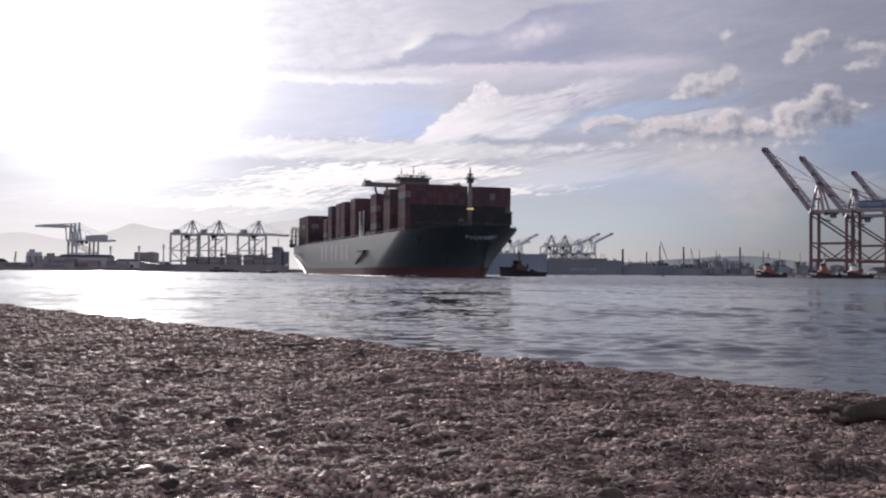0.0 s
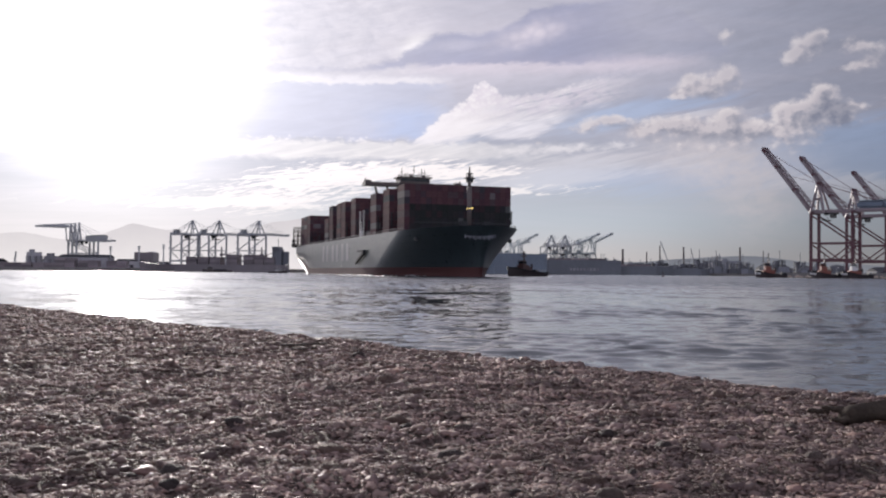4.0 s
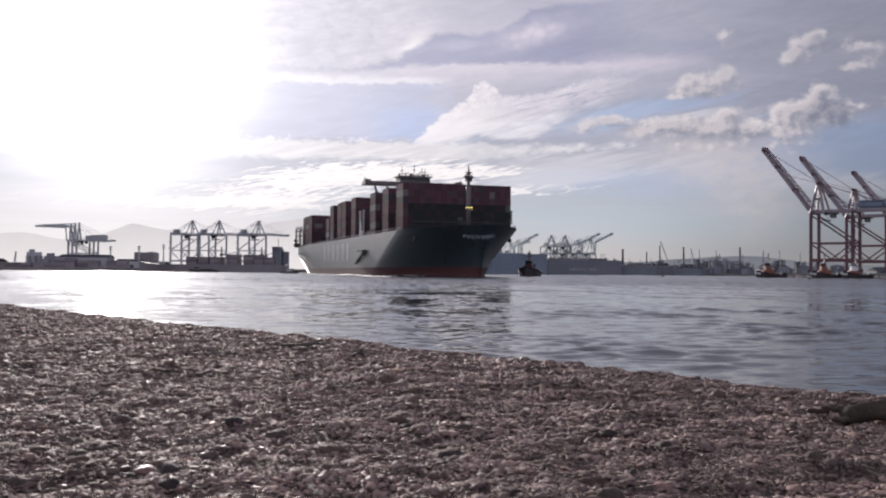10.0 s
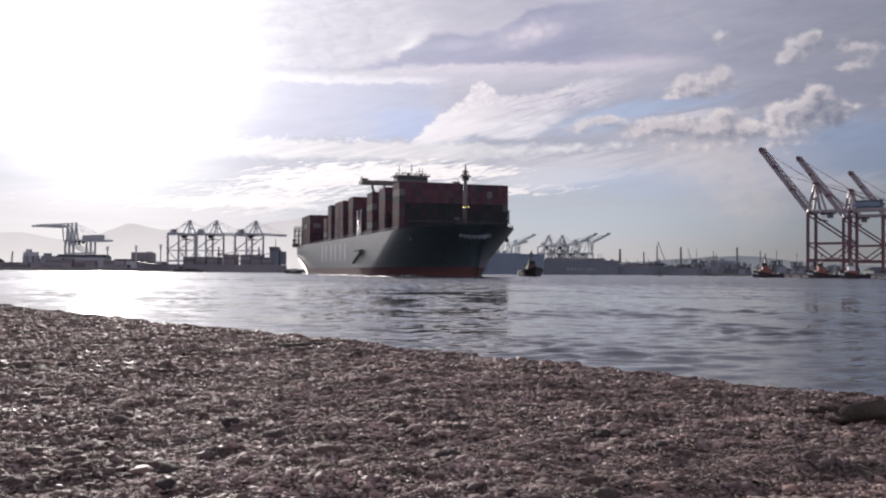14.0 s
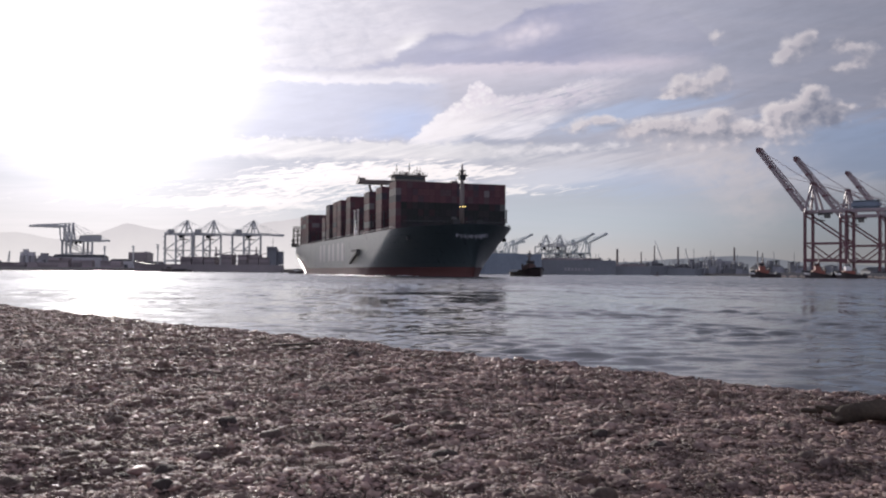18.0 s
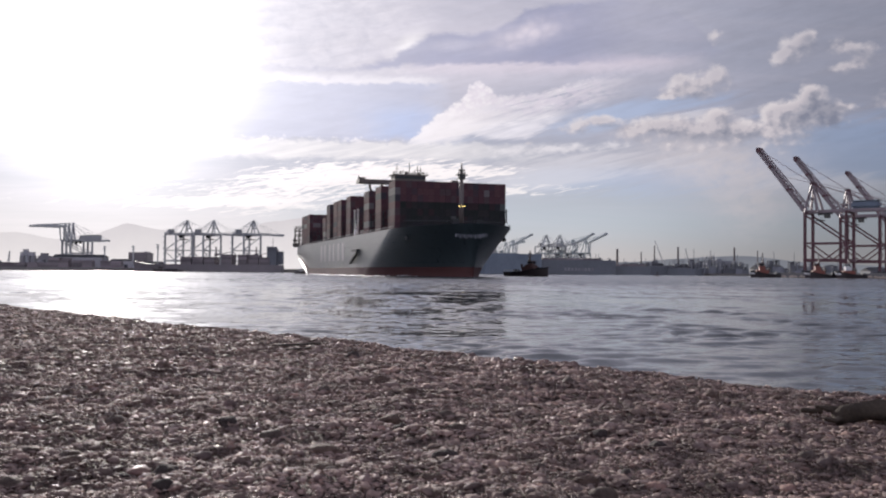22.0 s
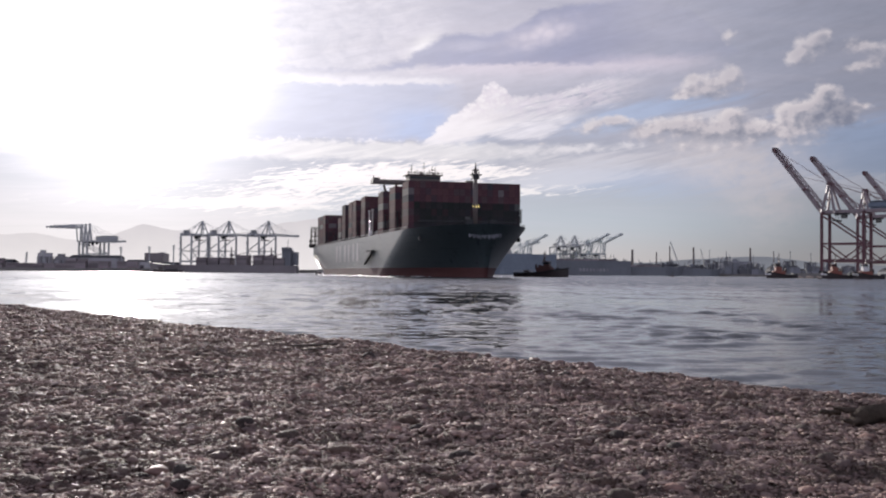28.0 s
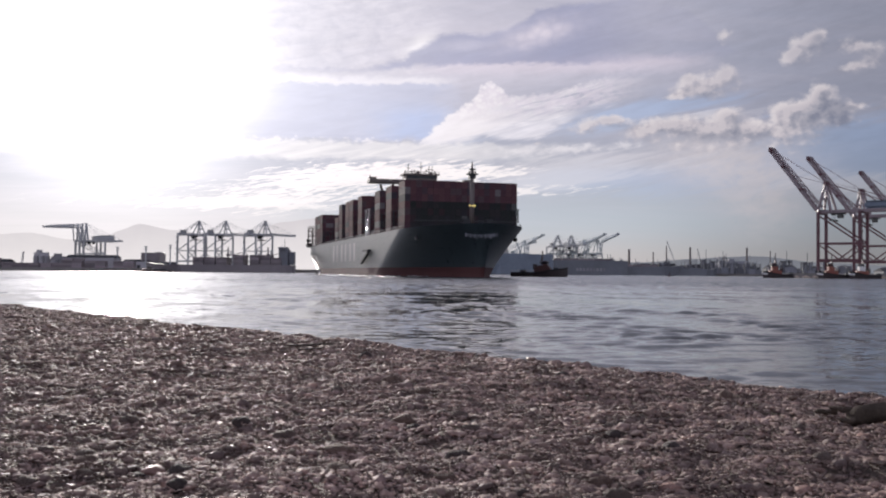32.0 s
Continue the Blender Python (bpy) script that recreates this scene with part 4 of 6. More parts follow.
    part("counter_glint_strip", bm, GLINT, ship, "added polished strip glinting along the raised counter")
    # stern gear
    bm = boxes(((-312, 0, 24), (3, 30, 0.3)), ((-312, 0, 28), (3, 30, 0.3)), ((-312, 0, 32), (3, 30, 0.3)))
    for y in range(-24, 25, 4):
        box(bm, (-318, y, 25), (0.5, 0.4, 10))
    for z in (22.5, 25.5, 28.5, 30):
        box(bm, (-318, 0, z), (0.5, 48.4, 0.3))
    part("stern_frame", bm, DARK, ship)
    bm = bmesh.new()
    for z in (21, 24.5, 28, 31.5, 34):
        box(bm, (-321, -23.5, z), (9, 6.5, 0.45))
        box(bm, (-321, -23.5, z + 1.2), (9, 6.5, 0.14))
    for x in (-325, -321, -317):
        for y in (-26.4, -23.4, -20.6):
            box(bm, (x, y, 27.0), (0.36, 0.36, 13))
    part("mooring_tower", bm, MAST, ship, "dark open steel tower at the stern")
    part("fairlead", bevelled((-325, -25.5, 21.4), (4.5, 4.0, 3.2), 0.6), DARK, ship)
    part("fairlead", bevelled((-322, -26.5, 24.6), (3.0, 2.6, 2.4), 0.5), DARK, ship)
    part("free_fall_boat", bevelled((-322, -19, 22.5), (7, 3, 3), 0.9), TUG_RED, ship)
    part("funnel", bevelled((-232, 0, 33), (10, 12, 25.6), 1.0), HULL, ship)
    return ship


ship = make_ship()

# ---------------------------------------------------------------- cranes


def sts(name, label, m, paint, gauge=30.5, wide=16, gz=49, az=71, boom=68, rise=45, back=18, leg=1.6, tip=None, goose=0.0, house=None, group="quay cranes", base=4.0, house_at=-26, house_size=(20, 8, 5.6), bar=1.7, crown=2.0, stance=5.0):
    """A ship-to-shore crane. Local x points over the water, waterside legs at x = 0; the ground of the quay at z = base."""
    c = thing(name, label, "crane", m, group)
    w = wide / 2
    for x in (0, -gauge):
        for y in (-w, w):
            l = part("leg", beams(leg, ((x, y, base + 1.4), (x, y, gz))), paint, c)
            part("wheel_truck", boxes(((x, y, base + 0.75), (leg * 1.2, 7.0, 1.5))), DARK, l)
        part("sill_beam", beams(leg * 1.1, ((x, -w - 1, base + 9), (x, w + 1, base + 9))), paint, c)
        part("cross_beam", beams(leg, ((x, -w, gz), (x, w, gz))), paint, c)
    for y in (-w, w):
        part("portal_beam", beams(leg * 1.2, ((0, y, base + 9.2), (-gauge, y, base + 9.2))), paint, c)
        part("tie_beam", beams(leg * 0.7, ((0, y, base + 22), (-gauge, y, base + 22))), paint, c)
        part("brace", beams(leg * 0.6, ((-0.5, y, gz - 2), (-gauge + 0.5, y, base + 22.5))), paint, c)
        part("brace", beams(leg * 0.45, ((0, y, base + 21.5), (-gauge / 2, y, base + 10)), ((-gauge, y, base + 21.5), (-gauge / 2, y, base + 10))), paint, c)
    part("girder", beams(2.4, ((2, -2.6, gz + 1.2), (-gauge - back, -2.6, gz + 1.2)), ((2, 2.6, gz + 1.2), (-gauge - back, 2.6, gz + 1.2)), ((-gauge - back, -3, gz + 1.2), (-gauge - back, 3, gz + 1.2))), tip or paint, c)
    # apex frame
    mid_z = gz + (az - gz) * 0.5
    frame_ = part("apex_frame", beams(leg * 0.8, *[((-4 + sx * stance, sy * w * 0.8, gz), (-3.3 + sx * 0.3, sy * crown, az)) for sx in (1, -1) for sy in (-1, 1)], ((-1, -w * 0.4 - crown * 0.1, mid_z), (-1, w * 0.4 + crown * 0.1, mid_z))), tip or paint, c)
    part("apex_head", boxes(((-3.3, 0, az + 0.6), (3.4, crown * 3, 1.6)), ((-3.3, 0, az + 1.9), (2.2, crown * 3.5, 0.15))), paint, frame_)
    # boom
    hinge = Vector((2.5, 0, gz + 1.2))
    if goose:
        knee = hinge + Vector((1.5, 0, goose))
        bm = beams(bar * 1.1, (hinge + Vector((0, -2.4, 0)), knee + Vector((0, -2.4, 0))), (hinge + Vector((0, 2.4, 0)), knee + Vector((0, 2.4, 0))))
    else:
        knee = hinge
        bm = None
    way = Vector((math.cos(radians(rise)), 0, math.sin(radians(rise))))
    up = Vector((-way.z, 0, way.x))
    end = knee + way * boom
    b = part("boom", beams(bar, *[(knee + Vector((0, y, 0)), end + Vector((0, y, 0))) for y in (-2.4, 2.4)], *[(knee + way * (boom * i / 9) + Vector((0, -2.4, 0)), knee + way * (boom * i / 9) + Vector((0, 2.4, 0))) for i in range(1, 10)]), tip or paint, c)
    if bm:
        part("boom_neck", bm, paint, b)
    lat = bmesh.new()
    n = 12
    for y in (-2.4, 2.4):
        beam(lat, knee + up * bar * 2.1 + way * 2 + Vector((0, y, 0)), end + up * bar * 1.2 + Vector((0, y, 0)), bar * 0.35)
        for i in range(n):
            p, q = knee + way * (boom * i / n), knee + way * (boom * (i + 0.5) / n) + up * bar * (2.0 - 0.8 * i / n)
            beam(lat, p + Vector((0, y, 0)), q + Vector((0, y, 0)), bar * 0.24)
            beam(lat, q + Vector((0, y, 0)), knee + way * (boom * (i + 1) / n) + Vector((0, y, 0)), bar * 0.24)
    part("boom_lattice", lat, tip or paint, b)
    for a0, a1 in ((0.95, 1.0), (0.70, 0.73), (0.33, 0.36)):
        p, q = knee + way * boom * a0, knee + way * boom * a1
        for y in (-2.4, 2.4):
            part("boom_band", beams(bar * 1.3, (p + Vector((0, y, 0)) + up * 0.3, q + Vector((0, y, 0)) + up * 0.3)), paint, b)
    part("tip_head", boxes((end + up * 1.0, (2.5, 7.0, 2.5))), paint, b)
    head = Vector((-3.3, 0, az + 1.0))
    for f in (0.55, 0.93):
        part("boom_stay", rods(0.11, *[(head + Vector((0, y, 0)), knee + way * boom * f + up * 2.2 + Vector((0, y, 0))) for y in (-2.2, 2.2)], n=5), paint, c)
    for x in (-gauge + 2, -gauge - back + 1):
        part("back_stay", beams(0.36, *[(head + Vector((0, y, 0)), (x, y, gz + 2.2)) for y in (-2.4, 2.4)]), paint, c)
    hs = part("machinery_house", bevelled((house_at, 0, gz + 2.4 + house_size[2] / 2), house_size, 1.3), house or paint, c)
    part("house_roof", boxes(((house_at, 0, gz + 2.5 + house_size[2]), (house_size[0] + 0.4, house_size[1] + 0.4, 0.3))), house or paint, hs)
    trolley = part("trolley", boxes(((-gauge * 0.45, 0, gz - 0.4), (6.5, 5.5, 1.2)), ((-gauge * 0.45 + 5, 0, gz - 0.6), (3, 3, 1.6))), DARK, c)
    part("spreader", boxes(((-gauge * 0.45 + 5, 0, gz - 5.5), (2.4, 12.2, 0.9))), DARK, trolley)
    part("hoist_rope", rods(0.1, *[((-gauge * 0.45 + 5 + sx, sy, gz - 0.6), (-gauge * 0.45 + 5 + sx, sy, gz - 5.2)) for sx in (-0.9, 0.9) for sy in (-1.2, 1.2)], n=5), DARK, trolley)
    part("operator_cab", bevelled((-gauge * 0.45, 0, gz - 2.4), (4, 3.4, 3.0), 0.3), GLASS, c)
    st = bmesh.new()
    for i in range(8):
        z0 = base + 10 + i * (gz - base - 12) / 8
        z1 = base + 10 + (i + 1) * (gz - base - 12) / 8
        s = 1.6 if i % 2 else -1.6
        beam(st, (-gauge - 1.4, w - s, z0), (-gauge - 1.4, w + s, z1), 0.35)
        box(st, (-gauge - 1.4, w + s, z1), (1.2, 1.2, 0.15))
    part("access_stair", st, paint, c)
    return c


def crane_pose(x, y, dx, dy):
    return pose(x, y, 0, 0, 0, math.degrees(math.atan2(dy, dx)))


first = sts("ship_to_shore_crane", "maroon and white quay crane with its boom raised", crane_pose(284, 725, -0.74, 0.67), CRANE_RED, tip=CRANE_WHITE, house=CRANE_BLUE, bar=2.0, leg=1.85, boom=63, rise=53.3, back=32, house_at=-42)
for dx, dy in ((50, 54), (141, 163)):
    copy_thing(first, crane_pose(284 + dx, 725 + dy, -0.74, 0.67))

mid = sts("ship_to_shore_crane", "grey quay crane with a lowered boom on a far terminal", crane_pose(-309, 1180, 0.5, 0.866), CRANE_FAR, gz=45, az=62, boom=48, rise=0, back=6, leg=1.7, wide=18, bar=1.2, crown=0.7, group="far terminal cranes", house_at=-30, house_size=(9, 6, 3.6))
copy_thing(mid, crane_pose(-275, 1176, 0.5, 0.866))
copy_thing(mid, crane_pose(-225, 1170, 0.5, 0.866))

left = sts("ship_to_shore_crane", "grey low-slung quay crane with a stepped boom on a far terminal", crane_pose(-572, 1450, -0.96, -0.28), CRANE_FAR, gz=44, az=70, boom=42, rise=1, back=24, bar=1.3, leg=1.9, wide=14, goose=20, group="far west cranes", house_at=-34, house_size=(20, 7, 7), crown=0.5, stance=2.2)
for i in range(1, 3):
    copy_thing(left, crane_pose(-572 + 12 * i, 1450 - 15 * i, -0.96, -0.28))

right = sts("ship_to_shore_crane", "pale grey quay crane with a half-raised boom on a far berth", crane_pose(240, 1520, 0.72, -0.69), CRANE_PALE, gz=33, az=55, boom=34, rise=22, back=20, leg=1.5, wide=16, goose=17, group="far east cranes", house_at=-28, house_size=(10, 5, 3.6), bar=1.1)
tall = copy_thing(mid, crane_pose(176, 1530, 0.25, -0.97))
tagged(tall, "grey quay crane with a lowered boom above a far berth", group="far east cranes")
tall = copy_thing(mid, crane_pose(198, 1530, 0.25, -0.97))
tagged(tall, "grey quay crane with a lowered boom above a far berth", group="far east cranes")
for dx, dy in ((-19, 10), (-112, 60)):
    copy_thing(right, crane_pose(240 + dx, 1520 + dy, 0.72, -0.69))
low = sts("ship_to_shore_crane", "pale quay crane with a nearly level boom on a far berth", crane_pose(204, 1537, 0.78, -0.62), CRANE_PALE, gz=33, az=52, boom=30, rise=12, back=20, leg=1.4, wide=15, goose=13, group="far east cranes", house_at=-26, house_size=(12, 5, 4.0), bar=1.0, crown=0.6)
copy_thing(low, crane_pose(118, 1612, 0.78, -0.62))

# ---------------------------------------------------------------- far quays, ships and sheds


def quay(name, label, pts, top, mat=CONCRETE):
    """A quay: a slab from below the water to top, with a fender strip along the edge."""
    bm = bmesh.new()
    lo = [bm.verts.new((x, y, -3)) for x, y in pts]
    hi = [bm.verts.new((x, y, top)) for x, y in pts]
    bm.faces.new(hi)
    for i in range(len(pts)):
        j = (i + 1) % len(pts)
        bm.faces.new((lo[i], lo[j], hi[j], hi[i]))
    bmesh.ops.recalc_face_normals(bm, faces=bm.faces)
    return tagged(new(name, finish(bm, name, mat)), label, "quay", kind="structure")


quay("pavement_pier", "concrete container pier on the near shore", [(232, 690), (300, 640), (900, 640), (900, 1500), (750, 1500), (262, 744)], 3.6)
KERB = material("tan_rubble_kerb", (0.48, 0.39, 0.31), 0.85, 0, 0.3, 2.0)


def pier_kerb(p, q):
    """A low bank of tan rubble at the foot of the pier, lump by lump."""
    rnd = random.Random(int(q[0]))
    bm = bmesh.new()
    n = int(math.hypot(q[0] - p[0], q[1] - p[1]) / 2.4)
    side = Vector((q[1] - p[1], p[0] - q[0], 0)).normalized()
    for i in range(n):
        f = (i + rnd.random() * 0.6) / n
        c = Vector((p[0] + (q[0] - p[0]) * f, p[1] + (q[1] - p[1]) * f, 0)) + side * rnd.uniform(-0.4, 1.4)
        m = Matrix.Translation(c + Vector((0, 0, rnd.uniform(0.2, 0.7)))) @ Matrix.Rotation(rnd.uniform(0, 3), 4, "Z") @ Matrix.Diagonal((rnd.uniform(1.4, 2.4), rnd.uniform(0.9, 1.6), rnd.uniform(0.8, 1.5), 1))
        bmesh.ops.create_icosphere(bm, subdivisions=1, radius=1.0, matrix=m)
    tagged(new("trim_pier_rubble", finish(bm, "trim_pier_rubble", KERB)), "low bank of tan rubble along the pier's foot", "rubble", kind="structure")


pier_kerb((240, 682), (299, 639))
pier_kerb((300, 639), (640, 639))
quay("pavement_west", "long low container terminal across the water", [(-900, 1330), (-900, 1120), (-150, 1120), (-110, 1130), (-90, 1500), (-900, 1700)], 4.0, YARD)
quay("pavement_east", "far container terminal and waterfront", [(20, 1490), (150, 1540), (420, 1500), (1200, 1480), (1700, 1500), (1700, 3200), (20, 3200)], 3.6, YARD)


def moored_ship(x, y, yaw, length, wide, deck, paint, label, stacks, tower, house=None):
    s = thing("cargo_ship", label, "ship", pose(x, y, 0, 0, 0, yaw), "moored ships")
    L = length / 2
    bm = bmesh.new()
    rows = []
    for i in range(25):
        f = i / 24
        sx = -L + length * f
        b = wide / 2 * (1 if f < 0.8 else max(1 - ((f - 0.8) / 0.2) ** 2.2, 0.03)) * (0.9 if f < 0.03 else 1)
        rise = deck + (3.0 * max(f - 0.88, 0) / 0.12)
        rows.append([bm.verts.new((sx + (3 if f > 0.9 else 0) * k, sg * b * (0.7 + 0.3 * k if f > 0.78 else 1), -2 + (rise + 2) * k)) for sg in (-1, 1) for k in (0, 0.55, 1)])
    for p, q in zip(rows, rows[1:]):
        for a, b in ((0, 1), (1, 2), (2, 5), (5, 4), (4, 3)):
            bm.faces.new((p[a], q[a], q[b], p[b]))
    for r in (rows[0], rows[-1]):
        bm.faces.new((r[0], r[1], r[2], r[5], r[4], r[3]))
    part("hull", bm, paint, s)
    for a, b, t in stacks:
        bm = bmesh.new()
        n = max(1, round((b - a) / 12.6))
        for i in range(n):
            for r in range(max(2, int(wide / 2.6))):
                for k in range(t):
                    box(bm, (a + (i + 0.5) * (b - a) / n, -wide / 2 + 1.6 + r * 2.55, deck + 1.4 + k * 2.9), (12.0, 2.42, 2.8))
        part("container_block", bm, FAR_BOX, s)["kind"] = "stuff"
    if tower is not None:
        tw = part("deckhouse", boxes(((tower, 0, deck + 9), (10, wide * 0.8, 18)), ((tower + 1, 0, deck + 19.4), (8, wide, 2.8)), ((tower - 9, 0, deck + 8), (6, 7, 15))), house or PALE, s)
        part("deckhouse_window", boxes(*[((tower + 5.03, 0, deck + 3 + 3 * k), (0.1, wide * 0.7, 1.0)) for k in range(5)]), GLASS, tw)
        part("signal_mast", rods(0.3, ((tower, 0, deck + 20), (tower, 0, deck + 30)), ((tower, -3, deck + 26), (tower, 3, deck + 26))), house or PALE, tw)
    return s


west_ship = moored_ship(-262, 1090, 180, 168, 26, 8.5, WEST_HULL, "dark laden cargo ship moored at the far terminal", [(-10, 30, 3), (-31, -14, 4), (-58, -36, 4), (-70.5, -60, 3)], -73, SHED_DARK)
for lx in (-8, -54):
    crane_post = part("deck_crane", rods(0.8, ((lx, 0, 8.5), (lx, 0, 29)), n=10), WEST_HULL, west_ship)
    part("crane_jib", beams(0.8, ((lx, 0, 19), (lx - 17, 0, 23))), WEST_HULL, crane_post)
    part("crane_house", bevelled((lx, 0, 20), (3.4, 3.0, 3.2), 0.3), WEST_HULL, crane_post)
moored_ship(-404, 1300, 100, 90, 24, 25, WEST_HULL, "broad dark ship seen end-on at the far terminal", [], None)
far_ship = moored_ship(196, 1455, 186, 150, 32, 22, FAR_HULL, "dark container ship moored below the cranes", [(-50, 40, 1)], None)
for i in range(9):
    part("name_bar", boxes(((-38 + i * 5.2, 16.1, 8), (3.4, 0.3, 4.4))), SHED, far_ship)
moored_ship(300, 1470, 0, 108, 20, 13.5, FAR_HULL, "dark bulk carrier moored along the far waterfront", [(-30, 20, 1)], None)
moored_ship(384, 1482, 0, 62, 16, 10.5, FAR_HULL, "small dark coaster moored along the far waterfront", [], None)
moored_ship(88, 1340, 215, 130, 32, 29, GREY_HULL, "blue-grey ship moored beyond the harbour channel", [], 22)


def shed(x, y, w, d, h, z=4.0, label="low grey storage shed on the terminal", clad=None):
    s = thing("storage_shed", label, "building", pose(x, y, z), "waterfront sheds")
    part("wall", boxes(((0, 0, h / 2), (w, d, h))), clad or SHED, s)
    bm = bmesh.new()
    v = [bm.verts.new(p) for p in ((-w / 2 - 0.4, -d / 2 - 0.4, h), (w / 2 + 0.4, -d / 2 - 0.4, h), (w / 2 + 0.4, d / 2 + 0.4, h), (-w / 2 - 0.4, d / 2 + 0.4, h), (-w / 2 - 0.4, 0, h + 0.14 * d), (w / 2 + 0.4, 0, h + 0.14 * d))]
    for f in ((0, 1, 5, 4), (2, 3, 4, 5), (0, 4, 3), (1, 2, 5), (0, 3, 2, 1)):
        bm.faces.new([v[i] for i in f])
    part("roof", bm, ROOF, s)
    for i in range(max(1, int(w / 14))):
        part("shed_door", boxes(((-w / 2 + 7 + i * 14, -d / 2 - 0.06, 2.2), (5, 0.12, 4.4))), DARK, s)


# yard boxes carry the same haze in their colour as FAR_BOX
FAR_PAINT = material("hazed_yard_box_paint", (0.24, 0.20, 0.21), 0.6, 0, 0.3, 6.0, 0, 0.4)
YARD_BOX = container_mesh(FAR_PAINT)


def far_stack(x, y, n, rows, tiers, z=4.0, turn=0.0):
    s = thing("container_stack", "stack of shipping containers in the terminal yard", "containers", pose(x, y, z, 0, 0, turn), "yard stacks")
    rnd = random.Random(int(x * 3 + y))
    for i in range(n):
        for r in range(rows):
            for k in range(tiers - rnd.randint(0, 1)):
                o = new("container", YARD_BOX)
                o.parent, o.location = s, ((i - n / 2) * 12.6 + 6.0, r * 2.6, k * 2.9)


rnd = random.Random(4)
for i in range(13):
    shed(-830 + i * 42 + rnd.uniform(-8, 8), 1190 + rnd.uniform(0, 130), rnd.uniform(22, 46), rnd.uniform(16, 30), rnd.uniform(4, 9))
shed(-452, 1205, 62, 26, 13.0, 4.0, "long grey warehouse below the far cranes")
for i in range(9):
    far_stack(-620 + i * 28, 1150 + rnd.uniform(0, 30), 2, 4, rnd.choice((2, 3, 4)))
for i in range(34):
    shed(285 + i * 28 + rnd.uniform(-10, 10), 1560 + rnd.uniform(0, 380), rnd.uniform(22, 52), rnd.uniform(20, 40), rnd.uniform(7, 19) * (0.4 if 12 < i < 19 else 1.0), 3.6, "grey industrial shed on the far waterfront", SHED_DARK)


def plant_unit(x, y, w, h, seed, z=3.6):
    """Industrial clutter: a steel frame with decks, vessels and a pipe mast."""
    rnd = random.Random(seed)
    g = thing("process_frame", "grey steel process frame on the far waterfront", "industrial plant", pose(x, y, z, 0, 0, rnd.uniform(-20, 20)), "waterfront plant")
    bm = bmesh.new()
    for i in range(3):
        for yy in (-4, 4):
            box(bm, ((i - 1) * w * 0.45, yy, h / 2), (0.9, 0.9, h))
    for k in range(1, 4):
        box(bm, (0, 0, h * k / 3.2), (w, 9, 0.7))
    part("steel_frame", bm, SHED_DARK, g)
    part("vessel", rods(w * 0.16, ((-w * 0.2, 0, 0), (-w * 0.2, 0, h * rnd.uniform(0.7, 1.15))), n=12), SHED_DARK, g)
    part("vessel", rods(w * 0.11, ((w * 0.25, 1, 0), (w * 0.25, 1, h * rnd.uniform(0.6, 1.2))), n=12), SHED_DARK, g)
    part("pipe_mast", rods(0.5, ((w * 0.05, 0, 0), (w * 0.05, 0, h * rnd.uniform(1.2, 1.7))), n=6), SHED_DARK, g)
    part("plant_house", boxes(((w * 0.1, -5, h * 0.2), (w * 0.8, 6, h * 0.4))), SHED_DARK, g)


for i in range(26):
    plant_unit(252 + i * 15.5 + rnd.uniform(-6, 6), 1515 + rnd.uniform(0, 60), rnd.uniform(10, 20), rnd.uniform(11, 24), 60 + i)
plant_unit(428, 1490, 13, 27, 99)


def chimney(x, y, h, r, z=3.6):
    c = thing("factory_chimney", "tall dark factory chimney on the waterfront", "chimney", pose(x, y, z), "chimneys")
    bm = bmesh.new()
    rod(bm, (0, 0, 0), (0, 0, h), r, r * 0.72, 14)
    part("shaft", bm, CHIMNEY, c)
    part("cap_ring", rods(r * 0.85, ((0, 0, h - 0.8), (0, 0, h)), n=14), DARK, c)


for x, h, r in ((340.6, 45, 3.2), (386, 40, 1.8), (411, 52, 1.6), (456, 50, 2.6), (563, 50, 2.6), (607, 44, 1.4), (520, 34, 1.2)):
    chimney(x, 1800, h, r * 0.82)


def light_tower(x, y, h):
    c = thing("light_tower", "tall terminal floodlight mast", "light mast", pose(x, y, 4.0), "light towers")
    part("pole", rods(0.85, ((0, 0, 0), (0, 0, h)), n=8), CRANE_FAR, c)
    part("lamp_rack", boxes(((0, 0, h + 0.5), (3.6, 1.4, 1.0)), ((0, 0, h - 1.8), (3.6, 1.4, 0.8)), ((0, 0, h - 3.8), (3.2, 1.4, 0.6))), CRANE_FAR, c)


for x, y, h in ((-420, 1200, 26), (-384, 1200, 27), (-353, 1200, 29), (-690, 1240, 30)):
    light_tower(x, y, h)



def silo_row(x, y, n, r, h, label, z=4.0, clad=None):
    g = thing("silo_block", label, "silo", pose(x, y, z), "silos")
    for i in range(n):
        part("silo", rods(r, ((i * r * 2.05, 0, 0), (i * r * 2.05, 0, h)), n=14), clad or SHED, g)
    part("head_house", boxes((((n - 1) * r, 0, h + 2.5), (n * r * 1.7, r * 1.3, 5)), ((n * r * 0.4, 0, h + 6.5), (r * 1.6, r * 1.4, 4))), clad or SHED, g)


def tank(x, y, r, h, z=3.6):
    g = thing("storage_tank", "round grey storage tank on the waterfront", "tank", pose(x, y, z), "storage tanks")
    part("shell", rods(r, ((0, 0, 0), (0, 0, h)), n=24), SHED_DARK, g)
    bm = bmesh.new()
    rod(bm, (0, 0, h), (0, 0, h + r * 0.18), r * 1.01, 0.3, 24)
    part("roof", bm, ROOF, g)


